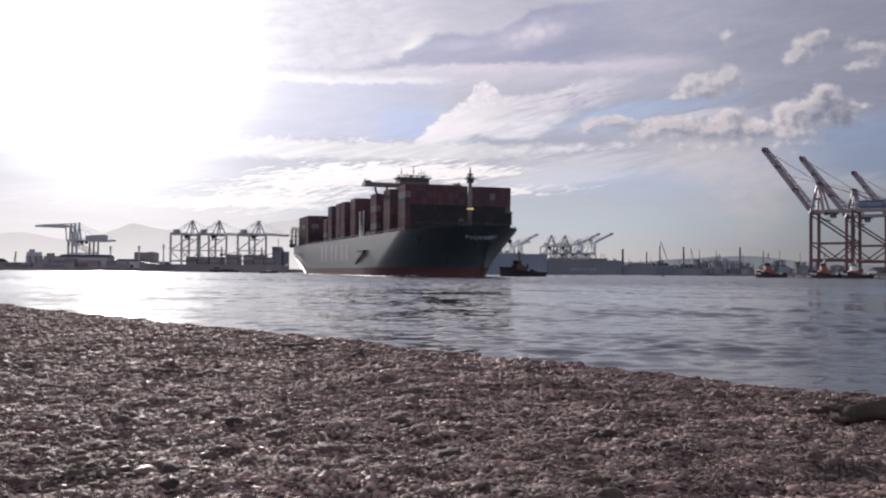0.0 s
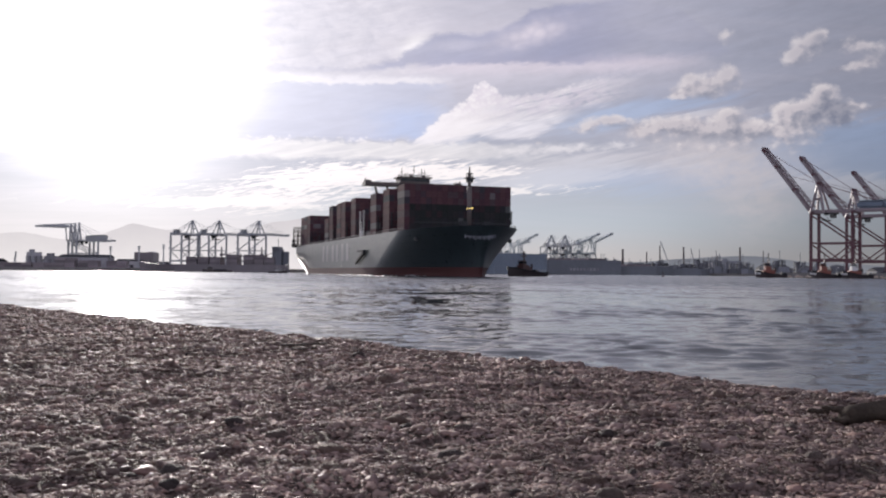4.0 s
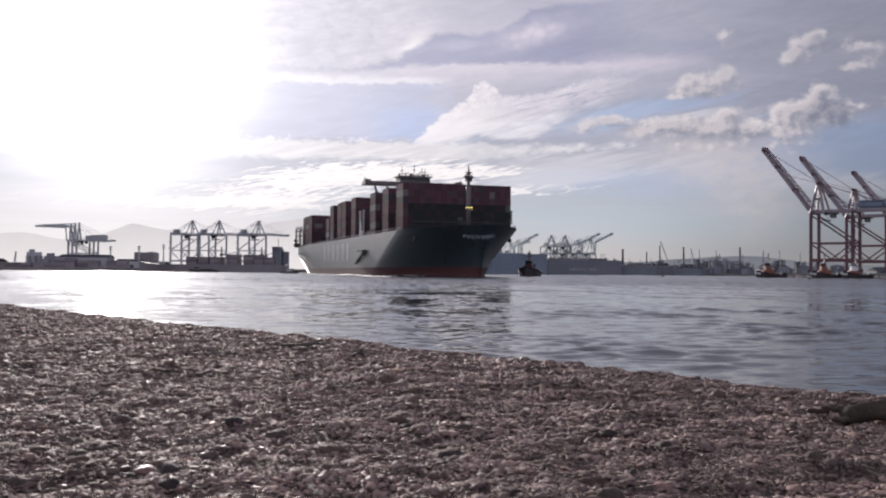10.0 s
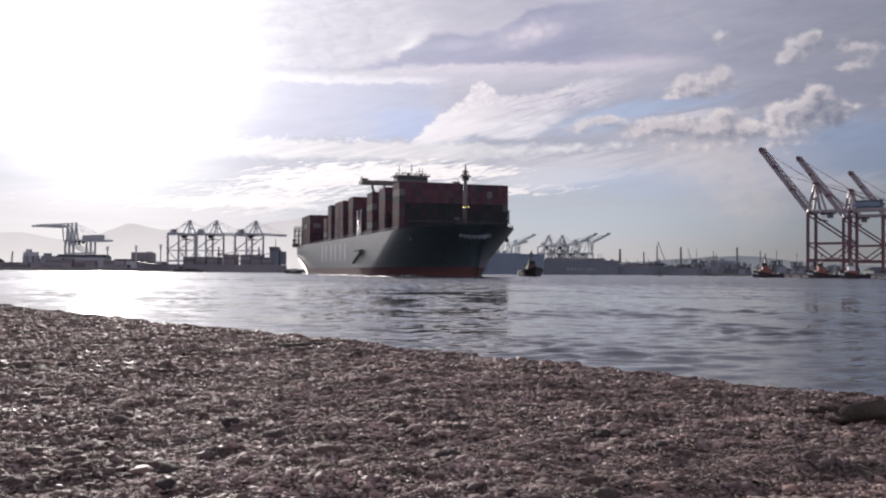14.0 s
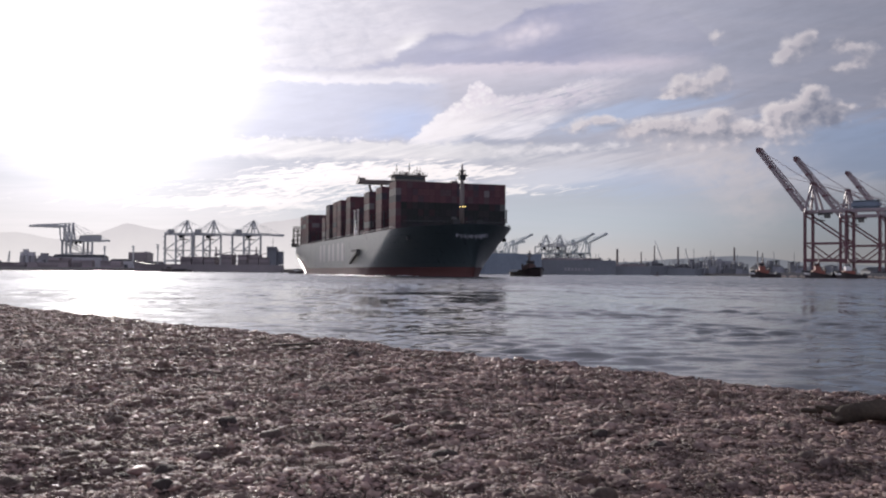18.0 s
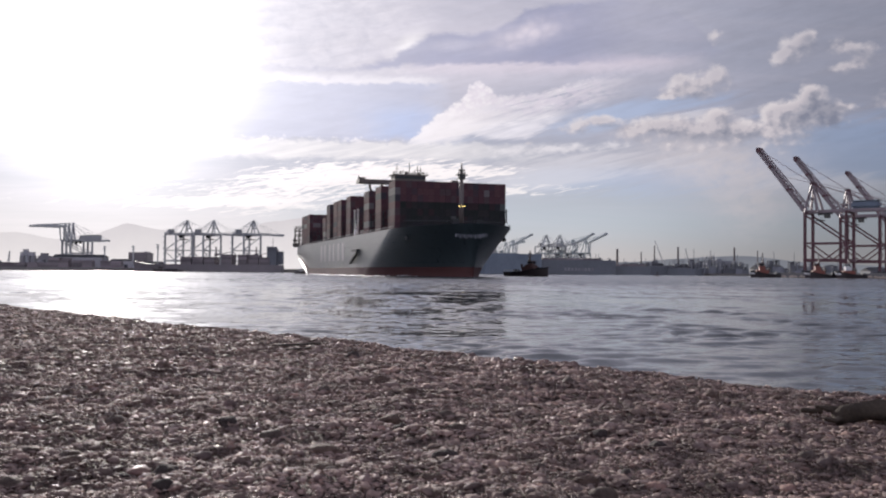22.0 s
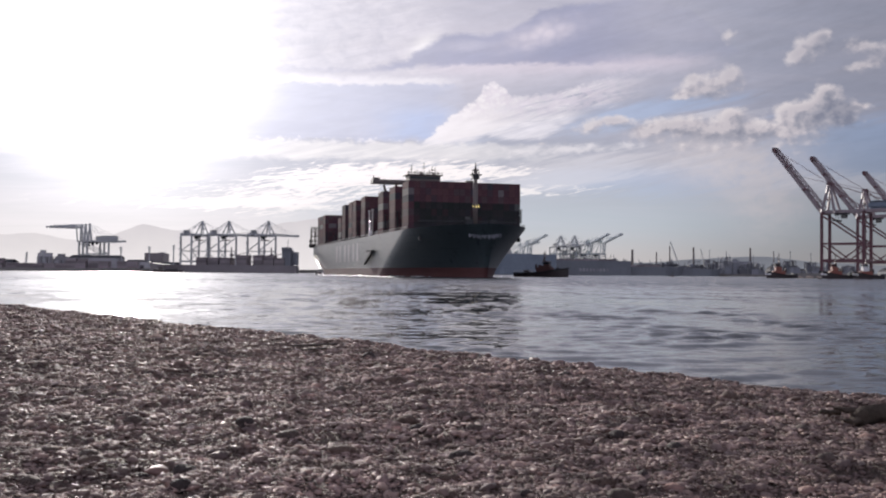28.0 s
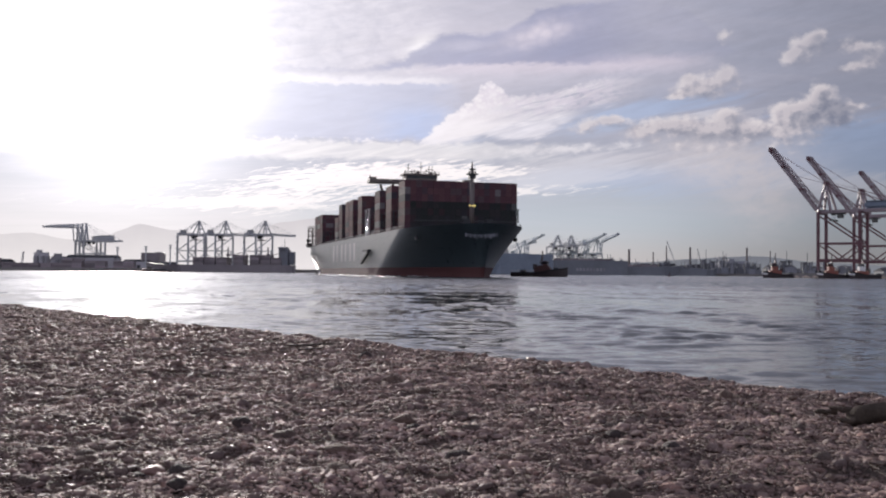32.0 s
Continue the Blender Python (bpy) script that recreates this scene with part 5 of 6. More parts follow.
def lattice_crane(x, y, foot, lean, length, label, z=3.6):
    """A mobile crane: a cab on tracks and a long lattice jib."""
    g = thing("crawler_crane", label, "crane", pose(x, y, z), "crawler cranes")
    part("track", boxes(((0, -2.6, 0.8), (8, 1.2, 1.6))), DARK, g)
    part("track", boxes(((0, 2.6, 0.8), (8, 1.2, 1.6))), DARK, g)
    part("cab", bevelled((0, 0, 3.6), (9, 4.4, 3.6), 0.4), CRANE_FAR, g)
    d = Vector((math.sin(radians(lean)), 0, math.cos(radians(lean))))
    sd = Vector((d.z, 0, -d.x))
    p = Vector((0, 0, foot))
    bm = bmesh.new()
    for o in (sd * 1.1 + Vector((0, 1.1, 0)), sd * -1.1 + Vector((0, 1.1, 0)), sd * 1.1 + Vector((0, -1.1, 0)), sd * -1.1 + Vector((0, -1.1, 0))):
        beam(bm, p + o, p + d * length + o * 0.3, 0.4)
    n = int(length / 3)
    for i in range(n):
        q0, q1 = p + d * (length * i / n), p + d * (length * (i + 1) / n)
        k = 1.1 if i % 2 else -1.1
        for yy in (-1.0, 1.0):
            beam(bm, q0 + sd * k + Vector((0, yy, 0)), q1 - sd * k + Vector((0, yy, 0)), 0.25)
    part("jib", bm, CRANE_FAR, g)
    part("hoist_rope", rods(0.12, (p + d * length, p + d * length - Vector((0, 0, length * 0.5))), n=5), DARK, g)


silo_row(-545, 1250, 3, 3.6, 15, "pale grey grain silos at the terminal's end")
silo_row(-516, 1240, 2, 5, 10, "pale grey silos with a head house")
silo_row(470, 1620, 4, 6, 17, "grey silos on the far waterfront", 3.6, SHED_DARK)
for x, y, r, h in ((395, 1570, 12, 10), (425, 1590, 14, 11), (610, 1600, 16, 12), (655, 1580, 12, 14), (690, 1600, 11, 9), (560, 1560, 9, 12)):
    tank(x, y, r, h)


def gas_sphere(x, y, r, z=3.6):
    g = thing("gas_sphere", "white spherical gas tank on steel legs", "tank", pose(x, y, z), "gas spheres")
    bm = bmesh.new()
    bmesh.ops.create_uvsphere(bm, u_segments=20, v_segments=12, radius=r, matrix=Matrix.Translation((0, 0, r * 1.5)))
    part("sphere", bm, WHITE, g, "", True)
    for i in range(6):
        a = i * math.pi / 3
        p = (math.cos(a) * r * 0.92, math.sin(a) * r * 0.92)
        part("leg", rods(0.4, ((*p, 0), (*p, r * 1.5)), n=6), SHED, g)


gas_sphere(427, 1580, 7.2)
gas_sphere(446, 1580, 7.2)
lattice_crane(385, 1600, 5, -21, 52, "grey crawler crane with a raised lattice jib")
lattice_crane(448, 1680, 5, -14, 40, "grey crawler crane with a raised lattice jib")
lattice_crane(-541, 1200, 5, 6, 15, "grey crawler crane at the terminal's end", 4.0)
lattice_crane(-519, 1205, 5, -14, 16, "grey crawler crane at the terminal's end", 4.0)


def buoy(x, y):
    b = thing("channel_buoy", "small dark channel buoy afloat", "buoy", pose(x, y, 0))
    part("float", rods(1.1, ((0, 0, -0.5), (0, 0, 0.7)), n=14), TUG_RED, b)
    part("cage", beams(0.12, ((0.6, 0.6, 0.7), (0.15, 0.15, 3)), ((-0.6, 0.6, 0.7), (-0.15, 0.15, 3)), ((0.6, -0.6, 0.7), (0.15, -0.15, 3)), ((-0.6, -0.6, 0.7), (-0.15, -0.15, 3))), TUG_RED, b)
    part("lantern", rods(0.25, ((0, 0, 3), (0, 0, 3.5)), n=8), DARK, b)


buoy(162, 700)

# ---------------------------------------------------------------- boats


def tug_boat(m, label, length=28.0, group="", house=None, lower=None, tall=0.0):
    """A harbour tug, bow along +x."""
    t = thing("tug_boat", label, "tug boat", m, group)
    L, B = length, length * 0.37
    bm = bmesh.new()
    rows = []
    N = 20
    for i in range(N + 1):
        f = i / N
        x = -L / 2 + L * f
        b = B / 2 * (0.82 + 0.18 * min(f / 0.2, 1)) * (1 if f < 0.62 else max(1 - ((f - 0.62) / 0.38) ** 2.3, 0.04))
        top = 2.3 + 2.6 * max((f - 0.3) / 0.7, 0) ** 1.5
        rows.append([bm.verts.new((x, sg * b * (0.72 + 0.28 * k), -1.5 + (top + 1.5) * k)) for sg in (-1, 1) for k in (0, 0.5, 1)])
    for p, q in zip(rows, rows[1:]):
        for a, b in ((0, 1), (1, 2), (2, 5), (5, 4), (4, 3)):
            bm.faces.new((p[a], q[a], q[b], p[b]))
    for r in (rows[0], rows[-1]):
        bm.faces.new((r[0], r[1], r[2], r[5], r[4], r[3]))
    part("hull", bm, TUG_HULL, t)
    fd = bmesh.new()
    for i in range(N):
        f, g = i / N, (i + 1) / N
        for sg in (-1, 1):
            pts = []
            for u in (f, g):
                b = B / 2 * (0.82 + 0.18 * min(u / 0.2, 1)) * (1 if u < 0.62 else max(1 - ((u - 0.62) / 0.38) ** 2.3, 0.04))
                pts.append((-L / 2 + L * u, sg * (b + 0.05), 2.05 + 2.6 * max((u - 0.3) / 0.7, 0) ** 1.5))
            beam(fd, pts[0], pts[1], 0.5)
    part("fender", fd, BLACK, t)
    part("deck_house", bevelled((1.6, 0, 3.7), (8.4, B * 0.46, 2.6), 0.3), lower or TUG_RED, t, "deckhouse")
    part("upper_house", bevelled((2.0, 0, 5.4 + tall / 2), (5.4 - tall, B * 0.40, 1.2 + tall), 0.2), WHITE if house == WHITE else lower or TUG_RED, t)
    wh = part("wheelhouse", bevelled((2.6, 0, 6.9 + tall), (3.3, B * 0.30, 2.2), 0.4), house or TUG_RED, t, "wheelhouse")
    part("wheelhouse_window", boxes(((2.6, 0, 7.2 + tall), (3.36, B * 0.306, 0.8))), GLASS, wh)
    part("wheelhouse_roof", boxes(((2.6, 0, 8.1 + tall), (3.8, B * 0.35, 0.22))), TUG_RED, wh)
    part("mast", rods(0.3, ((1.4, 0, 8), (1.4, 0, 13.4 + 2.2 * tall)), ((1.4, -1.6, 10.6), (1.4, 1.6, 10.6)), ((1.4, -1.0, 12.0), (1.4, 1.0, 12.0)), ((0.0, 0, 7), (1.4, 0, 11))), MAST, t)
    for sg in (-1, 1):
        part("funnel", bevelled((-2.6, sg * B * 0.2, 5.2), (1.2, 0.9, 2.8), 0.3), TUG_HULL, t)
    part("tow_winch", bevelled((9.0, 0, 3.9), (2.4, 3, 1.6), 0.3), DARK, t)
    part("deck_crate", bevelled((-9, 0, 2.9), (3, 2.4, 1.4), 0.15), DARK, t)
    ends = (-L / 2 + 0.6, -3.6)
    posts = int((ends[1] - ends[0]) / 0.95) + 1
    for sg in (-1, 1):
        bm = bmesh.new()
        for i in range(posts):
            x = ends[0] + i * 0.95
            rod(bm, (x, sg * B * 0.41, 2.2), (x, sg * B * 0.41, 3.3), 0.06, n=5)
        rod(bm, (ends[0], sg * B * 0.41, 3.3), (ends[1], sg * B * 0.41, 3.3), 0.05, n=5)
        part("rail", bm, PALE, t)
    return t


tug = tug_boat(None, "black and red harbour tug turning beside the ship's bow", 29.5, "", TUG_RED, TUG_RED)
for x, y, yaw, L, top, low, house in ((218, 632, 184, 20, TUG_RED, TUG_ORANGE, "dark red and orange"), (254, 629, 184, 21, TUG_ORANGE, TUG_ORANGE, "plain orange-red"), (272, 624, 184, 20, WHITE, TUG_ORANGE, "white and orange")):
    moored = tug_boat(pose(x, y, 0, 0, 0, yaw), "moored black tug with " + house + " house beside the pier", L, "moored tugs", top, low, 1.4)
    # white bars added at the bow, standing in for the sun's glint on it
    part("bow_glint_bar", rods(0.6, ((L / 2 - 2.2, -2.4, 2.5), (L / 2 + 0.2, 0, 2.9)), ((L / 2 - 2.2, 2.4, 2.5), (L / 2 + 0.2, 0, 2.9)), n=10), WHITE, moored, "white bar standing in for the sunlit bow")


def launch_boat():
    b = thing("pilot_boat", "small dark pilot launch closing on the ship's stern", "boat")
    bm = bmesh.new()
    L, B = 14.0, 4.2
    rows = []
    for i in range(15):
        f = i / 14
        w = B / 2 * (1 if f < 0.5 else max(1 - ((f - 0.5) / 0.5) ** 2, 0.04))
        top = 1.3 + 0.9 * f * f
        rows.append([bm.verts.new((-L / 2 + L * f, sg * w * (0.75 + 0.25 * k), -0.8 + (top + 0.8) * k)) for sg in (-1, 1) for k in (0, 1)])
    for p, q in zip(rows, rows[1:]):
        for a, c in ((0, 1), (1, 3), (3, 2)):
            bm.faces.new((p[a], q[a], q[c], p[c]))
    for r in (rows[0], rows[-1]):
        bm.faces.new((r[0], r[1], r[3], r[2]))
    part("hull", bm, TUG_HULL, b)
    cab = part("cabin", bevelled((0.5, 0, 2.5), (5, 2.8, 2.0), 0.3), WHITE, b)
    part("cabin_window", boxes(((0.6, 0, 2.9), (5.05, 2.85, 0.6))), GLASS, cab)
    part("mast", rods(0.08, ((-0.5, 0, 3.4), (-0.5, 0, 6.0)), n=6), PALE, b)
    part("bow_rail", rods(0.05, ((3.5, -1.5, 2.0), (6.6, -0.2, 2.9)), ((3.5, 1.5, 2.0), (6.6, 0.2, 2.9)), n=5), PALE, b)
    return b


launch = launch_boat()


def work_boat():
    """A long low workboat, bow along +x."""
    b = thing("work_boat", "long low dark workboat crossing before the far terminal", "boat")
    L, B = 30.0, 8.0
    bm = bmesh.new()
    rows = []
    for i in range(17):
        f = i / 16
        w = B / 2 * (1 if f < 0.7 else max(1 - ((f - 0.7) / 0.3) ** 2, 0.05))
        top = 1.8 + 1.4 * max(f - 0.6, 0) / 0.4
        rows.append([bm.verts.new((-L / 2 + L * f, sg * w * (0.8 + 0.2 * k), -1 + (top + 1) * k)) for sg in (-1, 1) for k in (0, 1)])
    for p, q in zip(rows, rows[1:]):
        for a, c in ((0, 1), (1, 3), (3, 2)):
            bm.faces.new((p[a], q[a], q[c], p[c]))
    for r in (rows[0], rows[-1]):
        bm.faces.new((r[0], r[1], r[3], r[2]))
    part("hull", bm, TUG_HULL, b)
    cab = part("wheelhouse", bevelled((7.5, 0, 3.6), (4.6, 4.2, 3.0), 0.3), MAST, b)
    part("wheelhouse_window", boxes(((7.5, 0, 4.3), (4.66, 4.26, 0.8))), GLASS, cab)
    part("deck_cargo", bevelled((-3, 0, 2.3), (13, 5.4, 1.4), 0.2), DARK, b)
    part("mast", rods(0.1, ((6.5, 0, 5.0), (6.5, 0, 8.0)), n=6), PALE, b)
    return b


barge = work_boat()



def foam_line(owner, pts, w, seed, label):
    """Broken foam: low uneven lumps strung along a line, floating with the hull."""
    rnd = random.Random(seed)
    bm = bmesh.new()
    for (x0, y0), (x1, y1) in zip(pts, pts[1:]):
        n = max(1, int(math.hypot(x1 - x0, y1 - y0) / 2.2))
        for i in range(n):
            if rnd.random() < 0.45:
                continue
            f = (i + rnd.random()) / n
            m = Matrix.Translation((x0 + (x1 - x0) * f + rnd.uniform(-w, w), y0 + (y1 - y0) * f + rnd.uniform(-w, w) * 0.5, 0.03))
            m = m @ Matrix.Diagonal((rnd.uniform(0.7, 2.0), rnd.uniform(0.4, 1.0), rnd.uniform(0.1, 0.26), 1))
            bmesh.ops.create_icosphere(bm, subdivisions=1, radius=1.0, matrix=m)
    part("foam", bm, FOAM, owner, label, True)["kind"] = "stuff"


foam_line(ship, [(s, -half_beam(s, 0.2) - 0.6) for s in range(-250, 6, 10)], 0.5, 3, "thin white foam along the waterline")
foam_line(tug, [(-15, 0), (-20, 1), (-30, -1), (-40, 1)], 2.2, 5, "white wake foam behind the tug")
foam_line(barge, [(15, 1.5), (10, 4.5), (0, 5.2), (-14, 5.0), (-24, 2)], 0.8, 11, "white bow wave and wake of the workboat")
foam_line(launch, [(-7, 0), (-12, 0.5), (-20, -0.5)], 1.2, 8, "white wake foam behind the launch")

# ---------------------------------------------------------------- beach
SEA = Vector((0.754, 0.656))     # level way from the beach to the water
CREST = 2.57                     # distance of the crest from the origin along it
BEACH_Z = 1.38


def beach_height(x, y):
    d = x * SEA.x + y * SEA.y - CREST
    z = BEACH_Z + 0.011 * noise.noise((x * 3.6, y * 6.0, 11)) + 0.012 * noise.noise((x * 0.9, y * 0.9, 1)) + 0.010 * noise.noise((x * 3.1, y * 3.1, 4)) + 0.012 * noise.noise((x * 9.0, y * 9.0, 8)) + 0.007 * noise.noise((x * 22.0, y * 22.0, 6))
    if d > -0.25:
        e = d + 0.25
        z -= min(0.06 * e * e, 0.06 * e) + max(d, 0) * 0.30
    return z


def make_beach():
    bm = bmesh.new()
    along = Vector((0.656, -0.754))
    us = [-1500, -700, -300, -120, -60, -40, -25, -15] + [-10 + 0.06 * i for i in range(250)] + [6, 10, 20, 40, 60, 120, 300, 700, 1500]
    vs = [-1400, -1390, -600, -250, -100, -50, -25, -12, -6, -3.5] + [-2.6 + 0.035 * i for i in range(152)] + [3.0, 4.0, 5.5, 7.0]
    grid = []
    for v in vs:
        row = []
        for u in us:
            p = SEA * v + along * u
            row.append(bm.verts.new((p.x, p.y, -3.0 if v == vs[0] else beach_height(p.x, p.y) - 0.007)))
        grid.append(row)
    for a, b in zip(grid, grid[1:]):
        for i in range(len(us) - 1):
            bm.faces.new((a[i], a[i + 1], b[i + 1], b[i]))
    bmesh.ops.recalc_face_normals(bm, faces=bm.faces)
    return tagged(new("ground_beach", finish(bm, "ground_beach", SAND, True)), "coarse grey-brown sand under a pebble beach", "beach", kind="structure")


make_beach()


def stone_shape(sub):
    bm = bmesh.new()
    bmesh.ops.create_icosphere(bm, subdivisions=sub, radius=1.0)
    bm.verts.ensure_lookup_table()
    v = np.array([x.co[:] for x in bm.verts])
    f = np.array([[q.index for q in x.verts] for x in bm.faces])
    bm.free()
    return v, f


def make_pebbles():
    rg = np.random.default_rng(7)
    kinds = {s: stone_shape(s) for s in (1, 2)}
    verts, faces, base = [], [], 0

    def add(xs, ys, size, sub, sink, tall=0.3):
        nonlocal base
        v0, f0 = kinds[sub]
        n = len(xs)
        wob = 1 + 0.28 * np.sin(v0[None, :, 0] * rg.uniform(1, 3, (n, 1)) * 2 + rg.uniform(0, 6.28, (n, 1))) * np.cos(v0[None, :, 1] * rg.uniform(1, 3, (n, 1)) * 2 + rg.uniform(0, 6.28, (n, 1)))
        wob = wob + rg.normal(0, 0.16 if sub == 1 else 0.07, (n, len(v0)))
        p = v0[None] * wob[:, :, None]
        dims = np.stack([size * rg.uniform(0.85, 1.4, n), size * rg.uniform(0.65, 1.0, n), size * rg.uniform(0.65, 1.4, n) * tall], 1)
        p = p * dims[:, None, :]
        tx, a = rg.normal(0, 0.33, n), rg.uniform(0, 6.28, n)
        c, s = np.cos(tx)[:, None], np.sin(tx)[:, None]
        y2, z2 = p[:, :, 1] * c - p[:, :, 2] * s, p[:, :, 1] * s + p[:, :, 2] * c
        c, s = np.cos(a)[:, None], np.sin(a)[:, None]
        x3, y3 = p[:, :, 0] * c - y2 * s, p[:, :, 0] * s + y2 * c
        z0 = np.array([beach_height(x, y) for x, y in zip(xs, ys)]) + dims[:, 2] * sink
        verts.append(np.stack([x3 + xs[:, None], y3 + ys[:, None], z2 + z0[:, None]], 2).reshape(-1, 3))
        faces.append((f0[None] + (np.arange(n) * len(v0))[:, None, None] + base).reshape(-1, 3))
        base += n * len(v0)

    def field(y0, y1, pitch, lo, hi, sub, sink=0.2, skew=2.2, tall=0.3):
        ys = np.arange(y0, y1, pitch)
        X, Y = [], []
        for y in ys:
            w = 0.5 * y + 0.12
            xs = np.arange(-w, w, pitch)
            X.append(xs), Y.append(np.full(len(xs), y))
        X, Y = np.concatenate(X), np.concatenate(Y)
        X, Y = X + rg.normal(0, pitch * 0.45, len(X)), Y + rg.normal(0, pitch * 0.45, len(Y))
        keep = X * SEA.x + Y * SEA.y < CREST + 0.35
        X, Y = X[keep], Y[keep]
        size = lo * (hi / lo) ** (rg.uniform(0, 1, len(X)) ** skew)
        add(X, Y, size, sub, sink, tall)

    field(1.2, 1.8, 0.0068, 0.0026, 0.0054, 1, 0.4, 1.5)     # grit
    field(1.8, 2.9, 0.0104, 0.0038, 0.0068, 1, 0.4, 1.5)
    field(1.2, 1.9, 0.0215, 0.0045, 0.0115, 2, -0.1, 2.2, 0.42)      # pebbles bedded in it
    field(1.9, 2.9, 0.0205, 0.0055, 0.0130, 1, -0.05, 2.0, 0.4)
    field(2.9, 4.3, 0.0160, 0.0055, 0.0140, 1, 0.1, 1.8, 0.34)
    field(4.3, 9.2, 0.0220, 0.0085, 0.0180, 1, 0.15, 1.7, 0.31)
    field(1.25, 3.2, 0.085, 0.010, 0.017, 2, -0.1, 2.2, 0.5)
    field(3.2, 8.0, 0.13, 0.012, 0.022, 2, -0.05, 2.2, 0.5)
    # the beach round about, coarser
    X, Y = np.meshgrid(np.arange(-7.0, 6.0, 0.095), np.arange(-4.0, 11.0, 0.095))
    X, Y = X.ravel() + rg.normal(0, 0.035, X.size), Y.ravel() + rg.normal(0, 0.035, X.size)
    out = (X * SEA.x + Y * SEA.y < CREST + 0.6) & ((Y < 1.2) | (np.abs(X) > 0.5 * Y + 0.1) | (Y > 9.2))
    X, Y = X[out], Y[out]
    add(X, Y, 0.017 * 2.4 ** rg.uniform(0, 1, len(X)), 1, 0.1)
    v, f = np.concatenate(verts), np.concatenate(faces)
    me = bpy.data.meshes.new("pebbles")
    me.vertices.add(len(v))
    me.vertices.foreach_set("co", v.ravel())
    me.loops.add(f.size)
    me.loops.foreach_set("vertex_index", f.ravel())
    me.polygons.add(len(f))
    me.polygons.foreach_set("loop_start", np.arange(0, f.size, 3))
    me.polygons.foreach_set("loop_total", np.full(len(f), 3))
    me.polygons.foreach_set("use_smooth", np.ones(len(f), bool))
    me.update(calc_edges=True)
    me.materials.append(PEBBLE)
    tagged(new("pebbles", me), "dense wet grey and brown pebbles on the beach", "pebbles", kind="stuff")


make_pebbles()



def big_stone(x, y, r, seed, mat, label):
    """A single larger stone, rounded and uneven, bedded in the gravel."""
    bm = bmesh.new()
    bmesh.ops.create_icosphere(bm, subdivisions=3, radius=1.0)
    rnd = random.Random(seed)
    sx, sy, sz = r * rnd.uniform(0.95, 1.25), r * rnd.uniform(0.7, 0.95), r * rnd.uniform(0.5, 0.72)
    for v in bm.verts:
        p = v.co
        k = 1 + 0.28 * noise.noise(p * 1.1 + Vector((seed, 0, 0))) + 0.12 * noise.noise(p * 2.7 + Vector((0, seed, 0))) + 0.04 * noise.noise(p * 7 + Vector((0, 0, seed)))
        v.co = Vector((p.x * sx, p.y * sy, p.z * sz)) * k
    ob = tagged(new("stone", finish(bm, "stone", mat, True)), label, "stone", "larger stones on the beach")
    ob.matrix_world = pose(x, y, beach_height(x, y) - sz * 0.2, rnd.uniform(-9, 9), rnd.uniform(-9, 9), rnd.uniform(0, 180))
    return ob


STONES = [(material("grey_stone", (0.125, 0.090, 0.076), 0.78, 0, 0.55, 0.02, 0.004, spec=0.25), "smooth grey stone bedded in the pebbles"),
          (material("brown_stone", (0.15, 0.100, 0.080), 0.78, 0, 0.55, 0.02, 0.004, spec=0.25), "dull brown stone bedded in the pebbles"),
          (material("pink_stone", (0.20, 0.11, 0.09), 0.55, 0, 0.25, 0.02, 0.001), "pinkish stone bedded in the pebbles"),
          (material("dark_stone", (0.065, 0.048, 0.044), 0.78, 0, 0.55, 0.02, 0.004, spec=0.25), "dark wet stone bedded in the pebbles")]
big_stone(-0.475, 1.535, 0.021, 2, *STONES[2])
big_stone(-0.43, 1.98, 0.024, 9, *STONES[3])
big_stone(-0.61, 1.60, 0.019, 5, *STONES[0])
big_stone(0.40, 1.72, 0.022, 12, *STONES[3])
big_stone(0.02, 1.66, 0.021, 15, *STONES[3])
rnd = random.Random(21)
for i in range(95):
    y = 1.36 + 2.4 * rnd.random() ** 1.5
    x = rnd.uniform(-0.47, 0.47) * y
    if x * SEA.x + y * SEA.y < CREST - 0.1:
        big_stone(x, y, 0.012 + 0.016 * rnd.random() ** 2, 30 + i, *STONES[rnd.choice((0, 0, 1, 1, 1, 3))])


def wood_limb(p, q, r0, r1, seed, n=14, wob=0.25, knots=()):
    """A weathered piece of wood: a bent, uneven, tapering limb."""
    rnd = random.Random(seed)
    p, q = (Vector((x, y, beach_height(x, y) + 0.008 + z)) for x, y, z in (p, q))
    d = (q - p).normalized()
    side = d.cross(Vector((0, 0, 1))).normalized()
    up = side.cross(d)
    bm = bmesh.new()
    rings = []
    for i in range(n + 1):
        f = i / n
        c = p.lerp(q, f) + side * (r0 * wob * 2 * noise.noise((f * 3, seed, 0))) + up * (r0 * wob * noise.noise((f * 3, seed, 5)))
        r = (r0 + (r1 - r0) * f) * (0.55 if i in (0, n) else 1) * (1 + sum(h * math.exp(-((f - k) / 0.06) ** 2) for k, h in knots))
        ring = []
        for j in range(10):
            a = 2 * math.pi * j / 10
            k = r * (1 + 0.32 * noise.noise((math.cos(a) * 1.4, math.sin(a) * 1.4, f * 7 + seed)))
            ring.append(bm.verts.new(c + side * math.cos(a) * k + up * math.sin(a) * k * 0.8))
        rings.append(ring)
    for a, b in zip(rings, rings[1:]):
        for j in range(10):
            bm.faces.new((a[j], a[(j + 1) % 10], b[(j + 1) % 10], b[j]))
    bm.faces.new(rings[0][::-1])
    bm.faces.new(rings[-1])
    bmesh.ops.recalc_face_normals(bm, faces=bm.faces)
    return bm


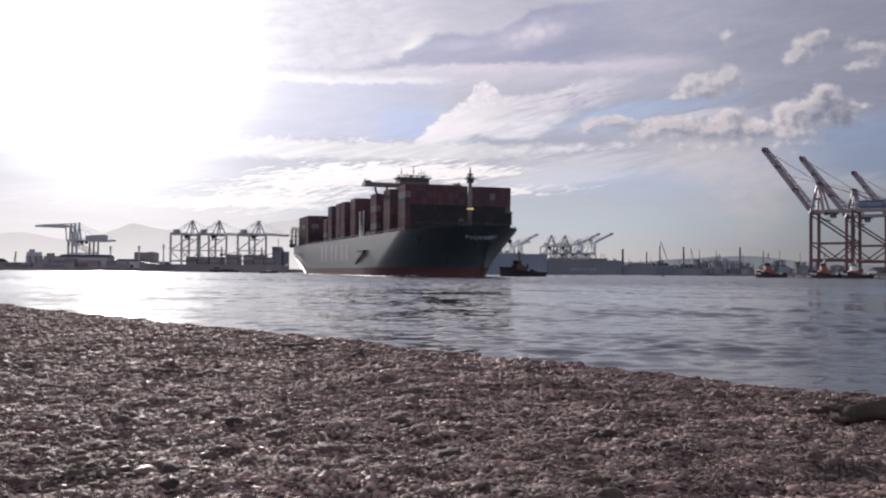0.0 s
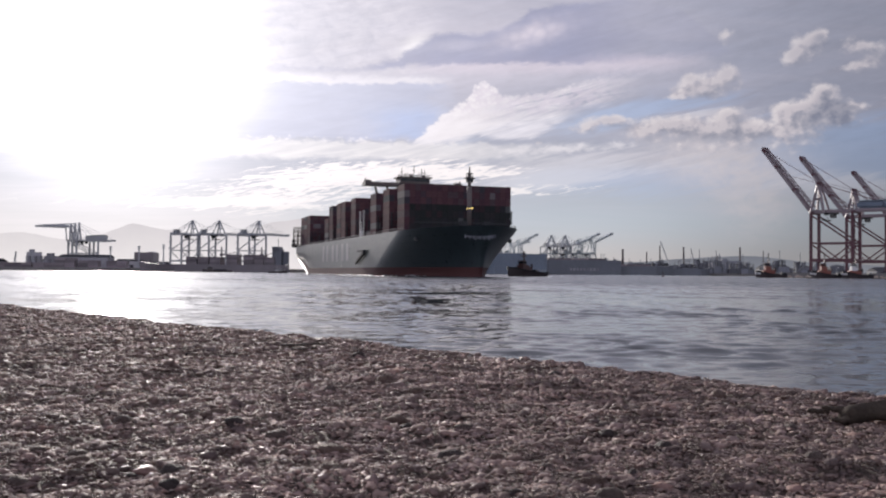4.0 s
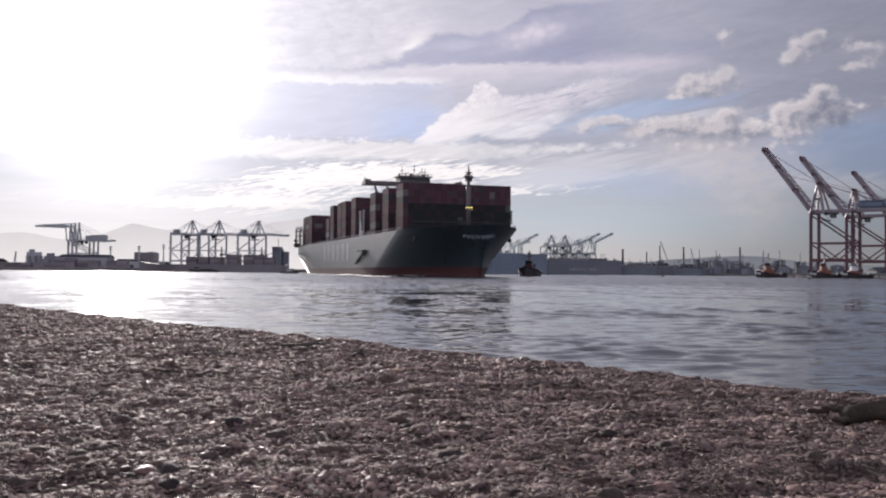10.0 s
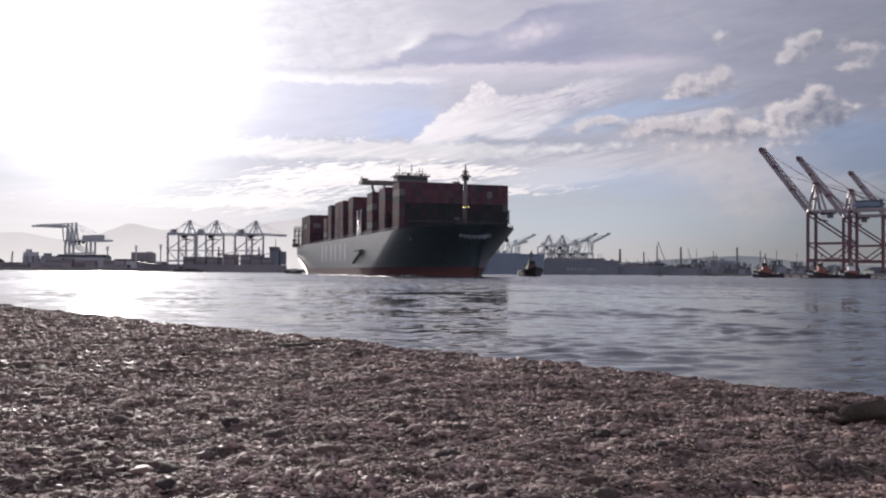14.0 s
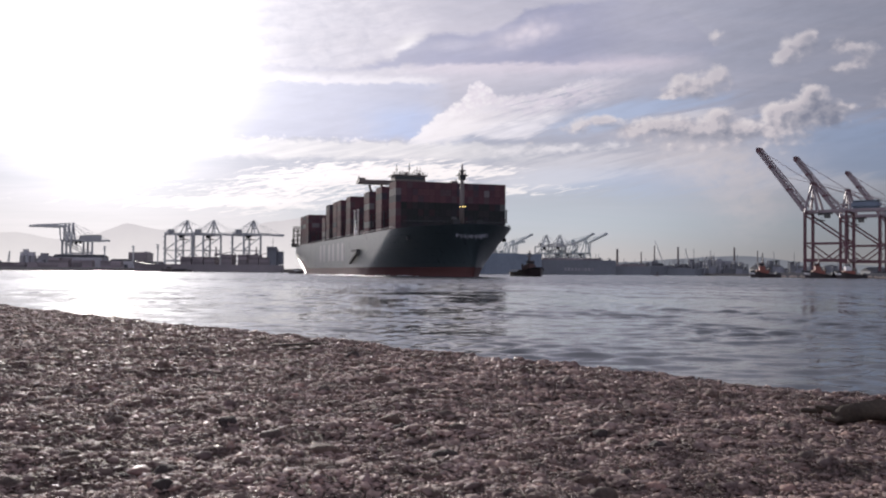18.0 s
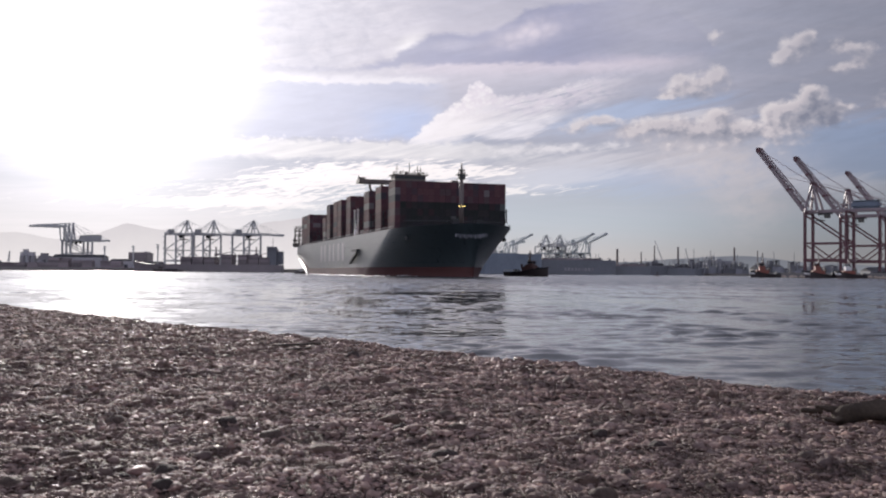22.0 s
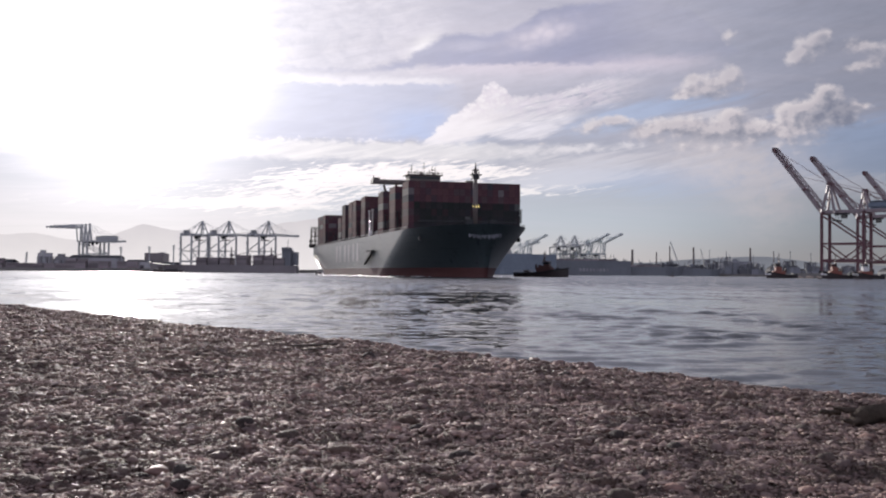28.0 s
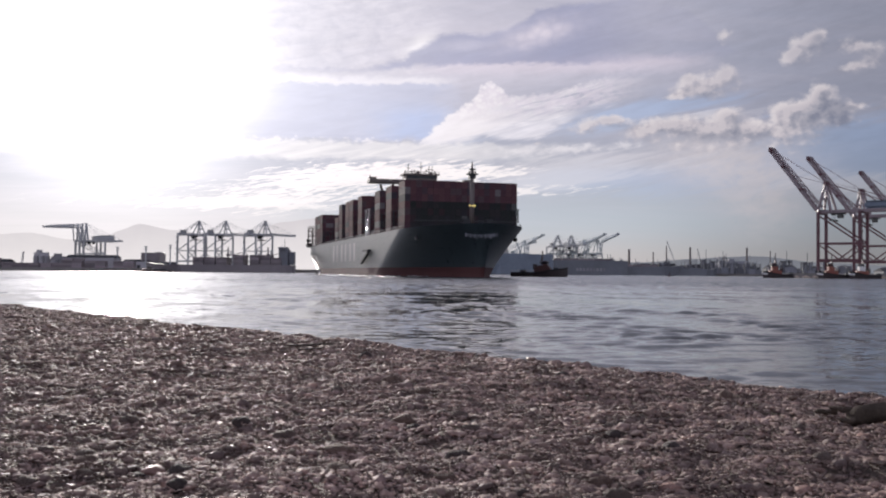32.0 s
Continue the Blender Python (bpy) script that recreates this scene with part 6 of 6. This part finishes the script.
def branch(name, label, category, p, q, r0, r1, mat, seed, n=14, wob=0.25, knots=()):
    return tagged(new(name, finish(wood_limb(p, q, r0, r1, seed, n, wob, knots), name, mat, True)), label, category)


log = branch("driftwood_log", "weathered grey-brown driftwood log lying on the pebbles", "driftwood", (0.85, 2.03, 0.012), (1.33, 2.06, 0.018), 0.024, 0.032, WOOD, 3, 34, 0.7, ((0.03, 0.25), (0.2, 0.2), (0.33, -0.12), (0.65, 0.2)))
part("root_stub", wood_limb((0.86, 2.015, 0.006), (0.815, 1.995, 0.006), 0.010, 0.004, 4), WOOD, log)
part("root_fork", wood_limb((0.87, 2.035, 0.022), (0.825, 2.07, 0.020), 0.011, 0.005, 6), WOOD, log)
branch("driftwood_branch", "brown curved driftwood branch beside the log", "driftwood", (0.80, 2.085, 0.006), (0.85, 2.095, 0.010), 0.006, 0.009, WOOD, 8)
branch("twig", "dark broken twig lying on the beach", "twig", (-0.67, 3.93, 0.006), (-0.48, 3.98, 0.004), 0.004, 0.006, TWIG, 5)
branch("twig", "dark broken twig lying on the beach", "twig", (-0.60, 3.78, 0.004), (-0.50, 3.80, 0.003), 0.003, 0.0045, TWIG, 6)

# ---------------------------------------------------------------- what moves


def spot(az, dist):
    a = radians(az)
    return math.sin(a) * dist, math.cos(a) * dist


def motions():
    walk(ship, [(t, pose(6.5 + (4.8 - 6.5) * f, 428 + (407.1 - 428) * f, 0, 0, 0, -72.4 - 2.3 * g)) for t, f, g in (
        (0, 0, 0), (6, 0.2, 0.27), (13, 0.47, 0.5), (20, 0.73, 0.76), (25.5, 0.86, 0.9), (32, 1, 1))])
    rows = []
    for t, az, yaw in ((0, 4.70, 219), (3, 4.90, 225), (6, 5.07, 237), (9, 5.17, 251), (11, 5.27, 261), (13, 5.37, 270), (14.5, 5.46, 277), (17, 5.44, 286),
                       (19, 5.47, 293), (21, 5.42, 303), (23, 5.50, 311), (25, 5.52, 316), (28, 5.42, 330), (30, 5.42, 336), (32, 5.46, 340)):
        x, y = spot(az, 500)
        rows.append((t, pose(x, y, 0, 0, 0, yaw)))
    walk(tug, rows)
    rows = []
    for t, az, d, yaw in ((0, -10.35, 730, -12), (3, -9.97, 722, -15), (5.5, -9.62, 716, -18), (9, -9.25, 708, -22), (13, -8.84, 700, -26), (17, -8.47, 692, -36),
                          (21, -8.19, 684, -50), (25, -7.98, 676, -62), (28, -7.9, 670, -68), (32, -7.75, 664, -72)):
        x, y = spot(az, d)
        rows.append((t, pose(x, y, 0, 0, 0, yaw)))
    walk(launch, rows)
    rows = []
    for t, az in ((0, -12.94), (3, -13.2), (7, -13.77), (11, -14.25), (13, -14.64), (17, -15.17), (21, -15.72), (25, -16.03), (28, -16.65), (32, -17.1)):
        x, y = spot(az, 980)
        rows.append((t, pose(x, y, 0, 0, 0, 184)))
    walk(barge, rows)
    walk(clouds, [(0, pose(0, 0, 0, 0, 0, 0)), (16, pose(0, 0, 0, 0, 0, 0.27)), (32, pose(0, 0, 0, 0, 0, 0.52))])
    walk(water, [(0, pose(0, 0, 0)), (16, pose(-3.2, -1.6, 0)), (32, pose(-6.4, -3.2, 0))])


motions()
